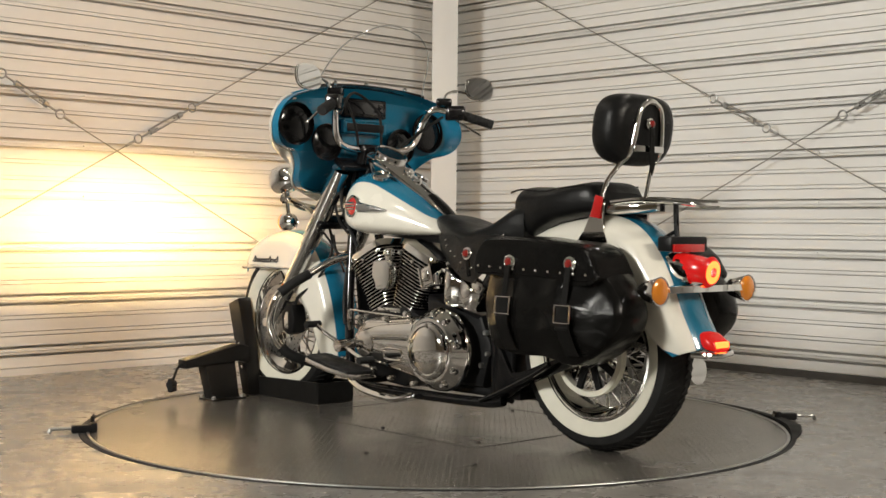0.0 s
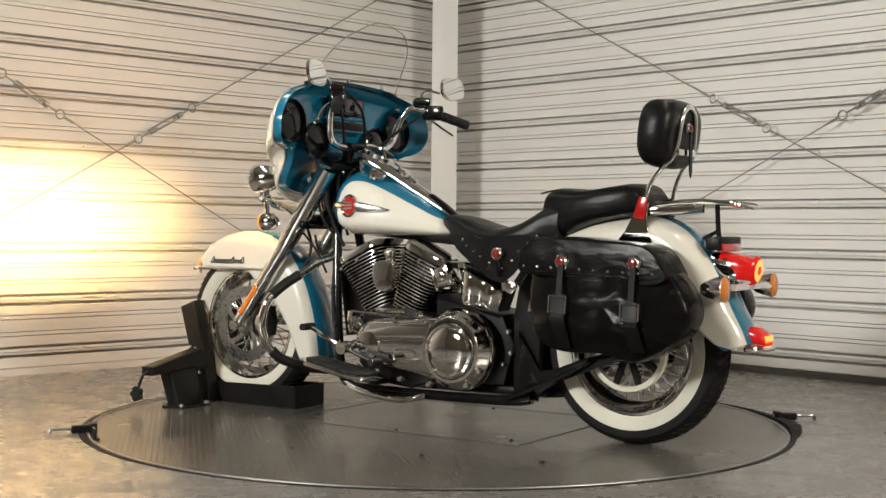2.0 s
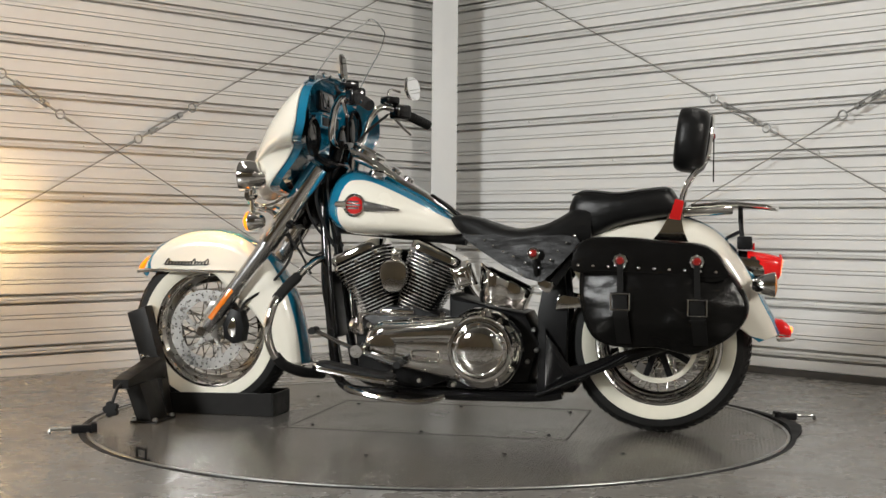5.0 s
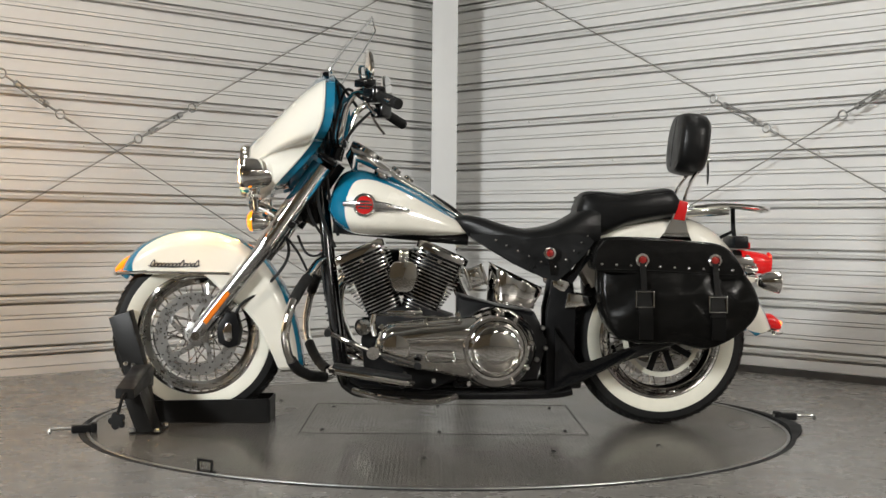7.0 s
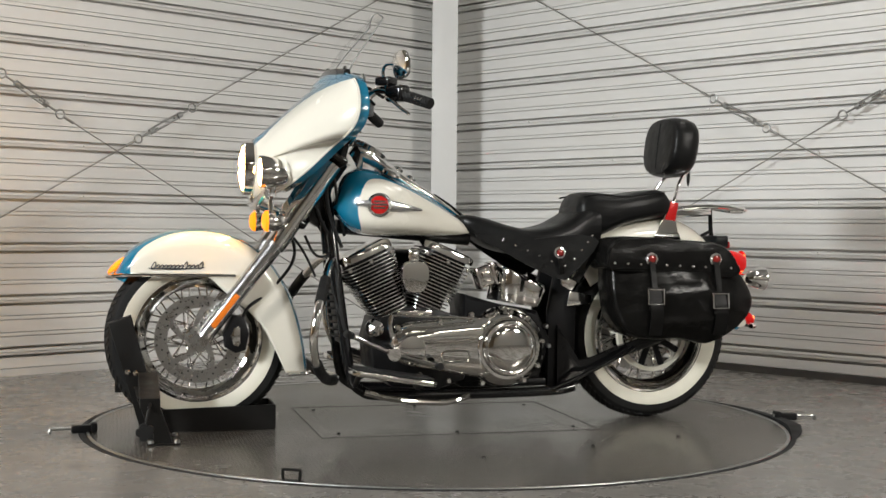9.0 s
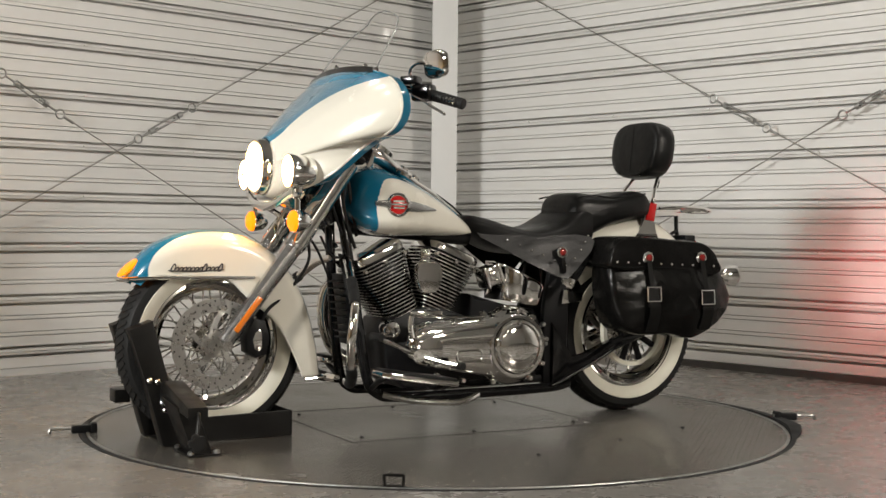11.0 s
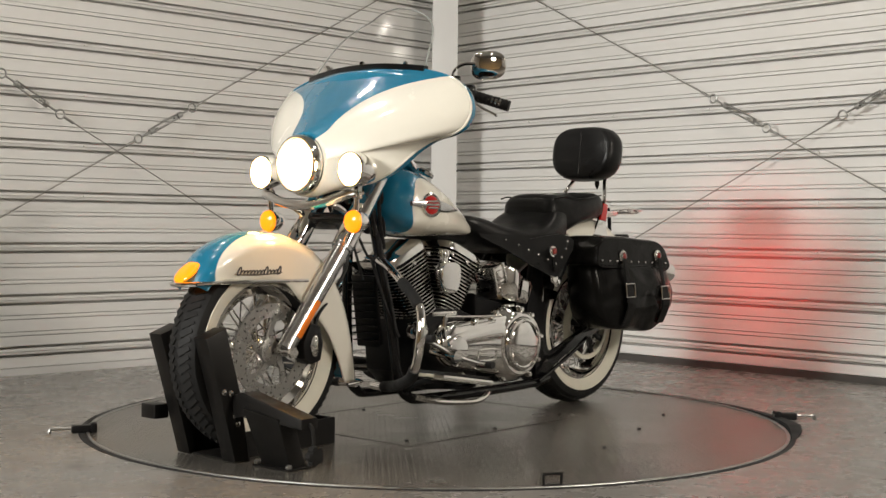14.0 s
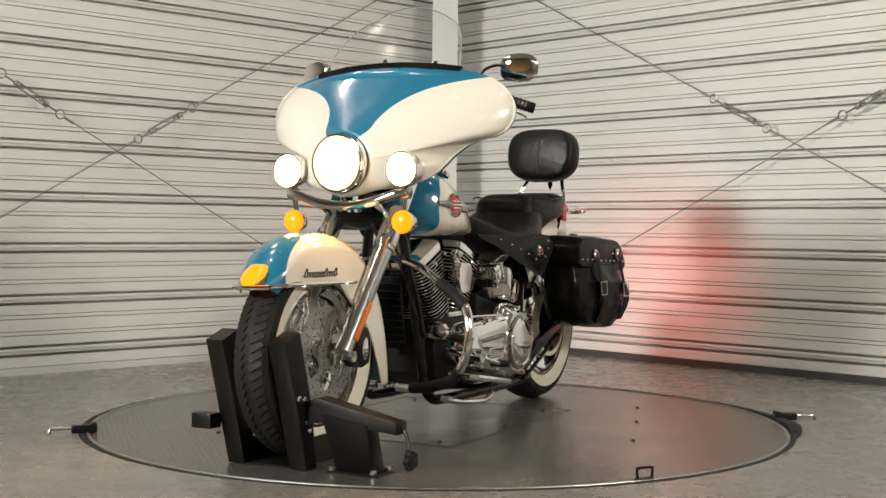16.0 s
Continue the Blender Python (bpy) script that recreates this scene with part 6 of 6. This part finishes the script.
GUARD = [(0.400, 0.060, 0.585), (0.425, 0.140, 0.565), (0.455, 0.240, 0.510), (0.485, 0.335, 0.450), (0.503, 0.362, 0.385), (0.510, 0.362, 0.325), (0.500, 0.338, 0.262), (0.475, 0.290, 0.214), (0.440, 0.200, 0.182), (0.402, 0.105, 0.167), (0.385, 0.040, 0.165)]


def motorcycle():
    mc = empty("motorcycle", "cream and teal touring motorcycle with black leather saddlebags and lit lamps", "motorcycle")
    front_end(mc)
    fairing(mc)
    controls(mc)
    tank(mc)
    seats(mc)
    rear_end(mc)
    for s in (1, -1):
        saddlebag(mc, s)
    engine(mc)
    chassis(mc)
    return mc


TURNING = [turntable(), wheel_chock(), motorcycle()]
for x, y in ((0.663, 1.004),):
    TURNING.append(tie_down_loop(x, y, math.degrees(math.atan2(y, x)) + 90))


# ---- things fixed to the room ----
def wall_point(side, s, z, off):
    along, inw = (ALONG_A, ALONG_B) if side == "A" else (ALONG_B, ALONG_A)
    return CORNER + along * s + inw * off + V(0, 0, z)


def brace(side, a, b, rings, label):
    """A steel wire across the wall with a turnbuckle between two eyes."""
    ob = empty("brace_cable", label, "cable", "crossed brace cables on the walls")
    off = 0.075
    pa, pb = wall_point(side, a[0], a[1], off), wall_point(side, b[0], b[1], off)
    e0, e1 = [wall_point(side, r[0], r[1], off) for r in rings]
    d = (e1 - e0).normalized()
    near0 = pa if (pa - e0).dot(d) < 0 else pb
    near1 = pb if near0 is pa else pa
    for p, q in ((near0, e0 - d * 0.05), (e1 + d * 0.05, near1)):
        bm = bmesh.new()
        rod(bm, p, q, 0.0032, n=8)
        part("wire", bm, M_CABLE, ob)
    inw = ALONG_B if side == "A" else ALONG_A
    side_v = d.cross(inw).normalized()
    for e in (e0, e1):
        bm = bmesh.new()
        tube(bm, [e + (d * math.cos(k) + side_v * math.sin(k)) * 0.021 for k in (2 * math.pi * i / 10 for i in range(10))], 0.0042, 8, 2, closed=True)
        part("eye", bm, M_STEEL, ob)
    for e, sg in ((e0, -1), (e1, 1)):
        bm = bmesh.new()
        rod(bm, e + d * sg * 0.02, e + d * sg * 0.075, 0.0065, n=10)
        part("clamp", bm, M_STEEL, ob)
    bm = bmesh.new()
    L = (e1 - e0).length
    for k in (-1, 1):
        rod(bm, e0 + d * 0.085 + side_v * 0.011 * k, e1 - d * 0.085 + side_v * 0.011 * k, 0.0042, n=8)
    for p in (e0 + d * 0.085, e1 - d * 0.085):
        rod(bm, p - d * 0.012, p + d * 0.012, 0.015, n=12)
    rod(bm, e0 + d * 0.02, e0 + d * 0.12, 0.005, n=8)
    rod(bm, e1 - d * 0.02, e1 - d * 0.12, 0.005, n=8)
    part("turnbuckle", bm, M_STEEL, ob)
    return ob


brace("A", (4.493, 2.212), (0.772, 0.233), [(2.891, 1.36), (2.608, 1.198)], "thin steel brace cable with a turnbuckle on the white wall")
brace("A", (4.13, 0.025), (0.20, 2.245), [(2.201, 1.107), (1.899, 1.278)], "thin steel brace cable with a turnbuckle on the white wall")
brace("B", (0.20, 2.253), (3.866, 0.336), [(1.909, 1.343), (2.211, 1.183)], "thin steel brace cable with a turnbuckle on the white wall")
brace("B", (0.816, 0.339), (3.909, 1.866), [(2.607, 1.223), (2.86, 1.345)], "thin steel brace cable with a turnbuckle on the white wall")


def floor_latch(x, y, turn, label):
    ob = empty("floor_latch", label, "latch", "latches beside the turntable")
    m = pose(x, y, 0, 0, 0, turn)
    bm = bmesh.new()
    rod(bm, m @ V(-0.075, 0, 0.016), m @ V(0.075, 0, 0.016), 0.006, n=10)
    rod(bm, m @ V(-0.075, 0.004, 0.018), m @ V(-0.082, 0.0, 0.002), 0.007, n=10)
    part("bolt_rod", bm, M_STEEL, ob)
    bm = bmesh.new()
    box(bm, (-0.01, -0.014, 0.001), (0.055, 0.014, 0.026), 0.003, 2, m)
    part("latch_body", bm, M_SATIN, ob)
    bm = bmesh.new()
    box(bm, (0.052, -0.020, 0.001), (0.072, 0.020, 0.032), 0.003, 2, m)
    part("catch_plate", bm, M_SATIN, ob)
    return ob


floor_latch(-1.205, -0.350, 20, "small black and chrome latch on the concrete floor")
floor_latch(1.300, 0.100, 186, "small chrome latch on the concrete floor")

# rubber seal in the joint, lifted at one place
bm = bmesh.new()
secs = []
for i in range(181):
    a = 2 * math.pi * i / 180
    deg = (math.degrees(a) + 180) % 360 - 180
    lift = max(0.0, (45 - deg) / 52) ** 2.2 if -7 < deg < 45 else max(0.0, 1 - (-7 - deg) / 9) * (-16 < deg <= -7)
    wide = 0.009 + 0.034 * lift + 0.006 * math.exp(-((a - radians(195)) / 0.35) ** 2)
    r = 1.227
    top = 0.002 + 0.016 * lift
    secs.append([V((r + dr) * math.cos(a), (r + dr) * math.sin(a), z) for dr, z in ((-0.005, -0.02), (-0.005, top), (0.000 + wide, top), (wide + 0.002, -0.001))])
loft(bm, secs, caps=False)
seal = tagged(part("joint_seal", bm, M_SEAL), "black rubber seal strip round the turntable pit", "seal", kind="structure")


# ---- what turns ----
def motions():
    for thing in TURNING:
        side = 0.012 if thing.name == "motorcycle" else 0.0
        walk(thing, [(t, pose(0, 0, 0, 0, 0, turn_at(t)) @ pose(0, side, 0)) for t in range(0, 17, 2)])


motions()
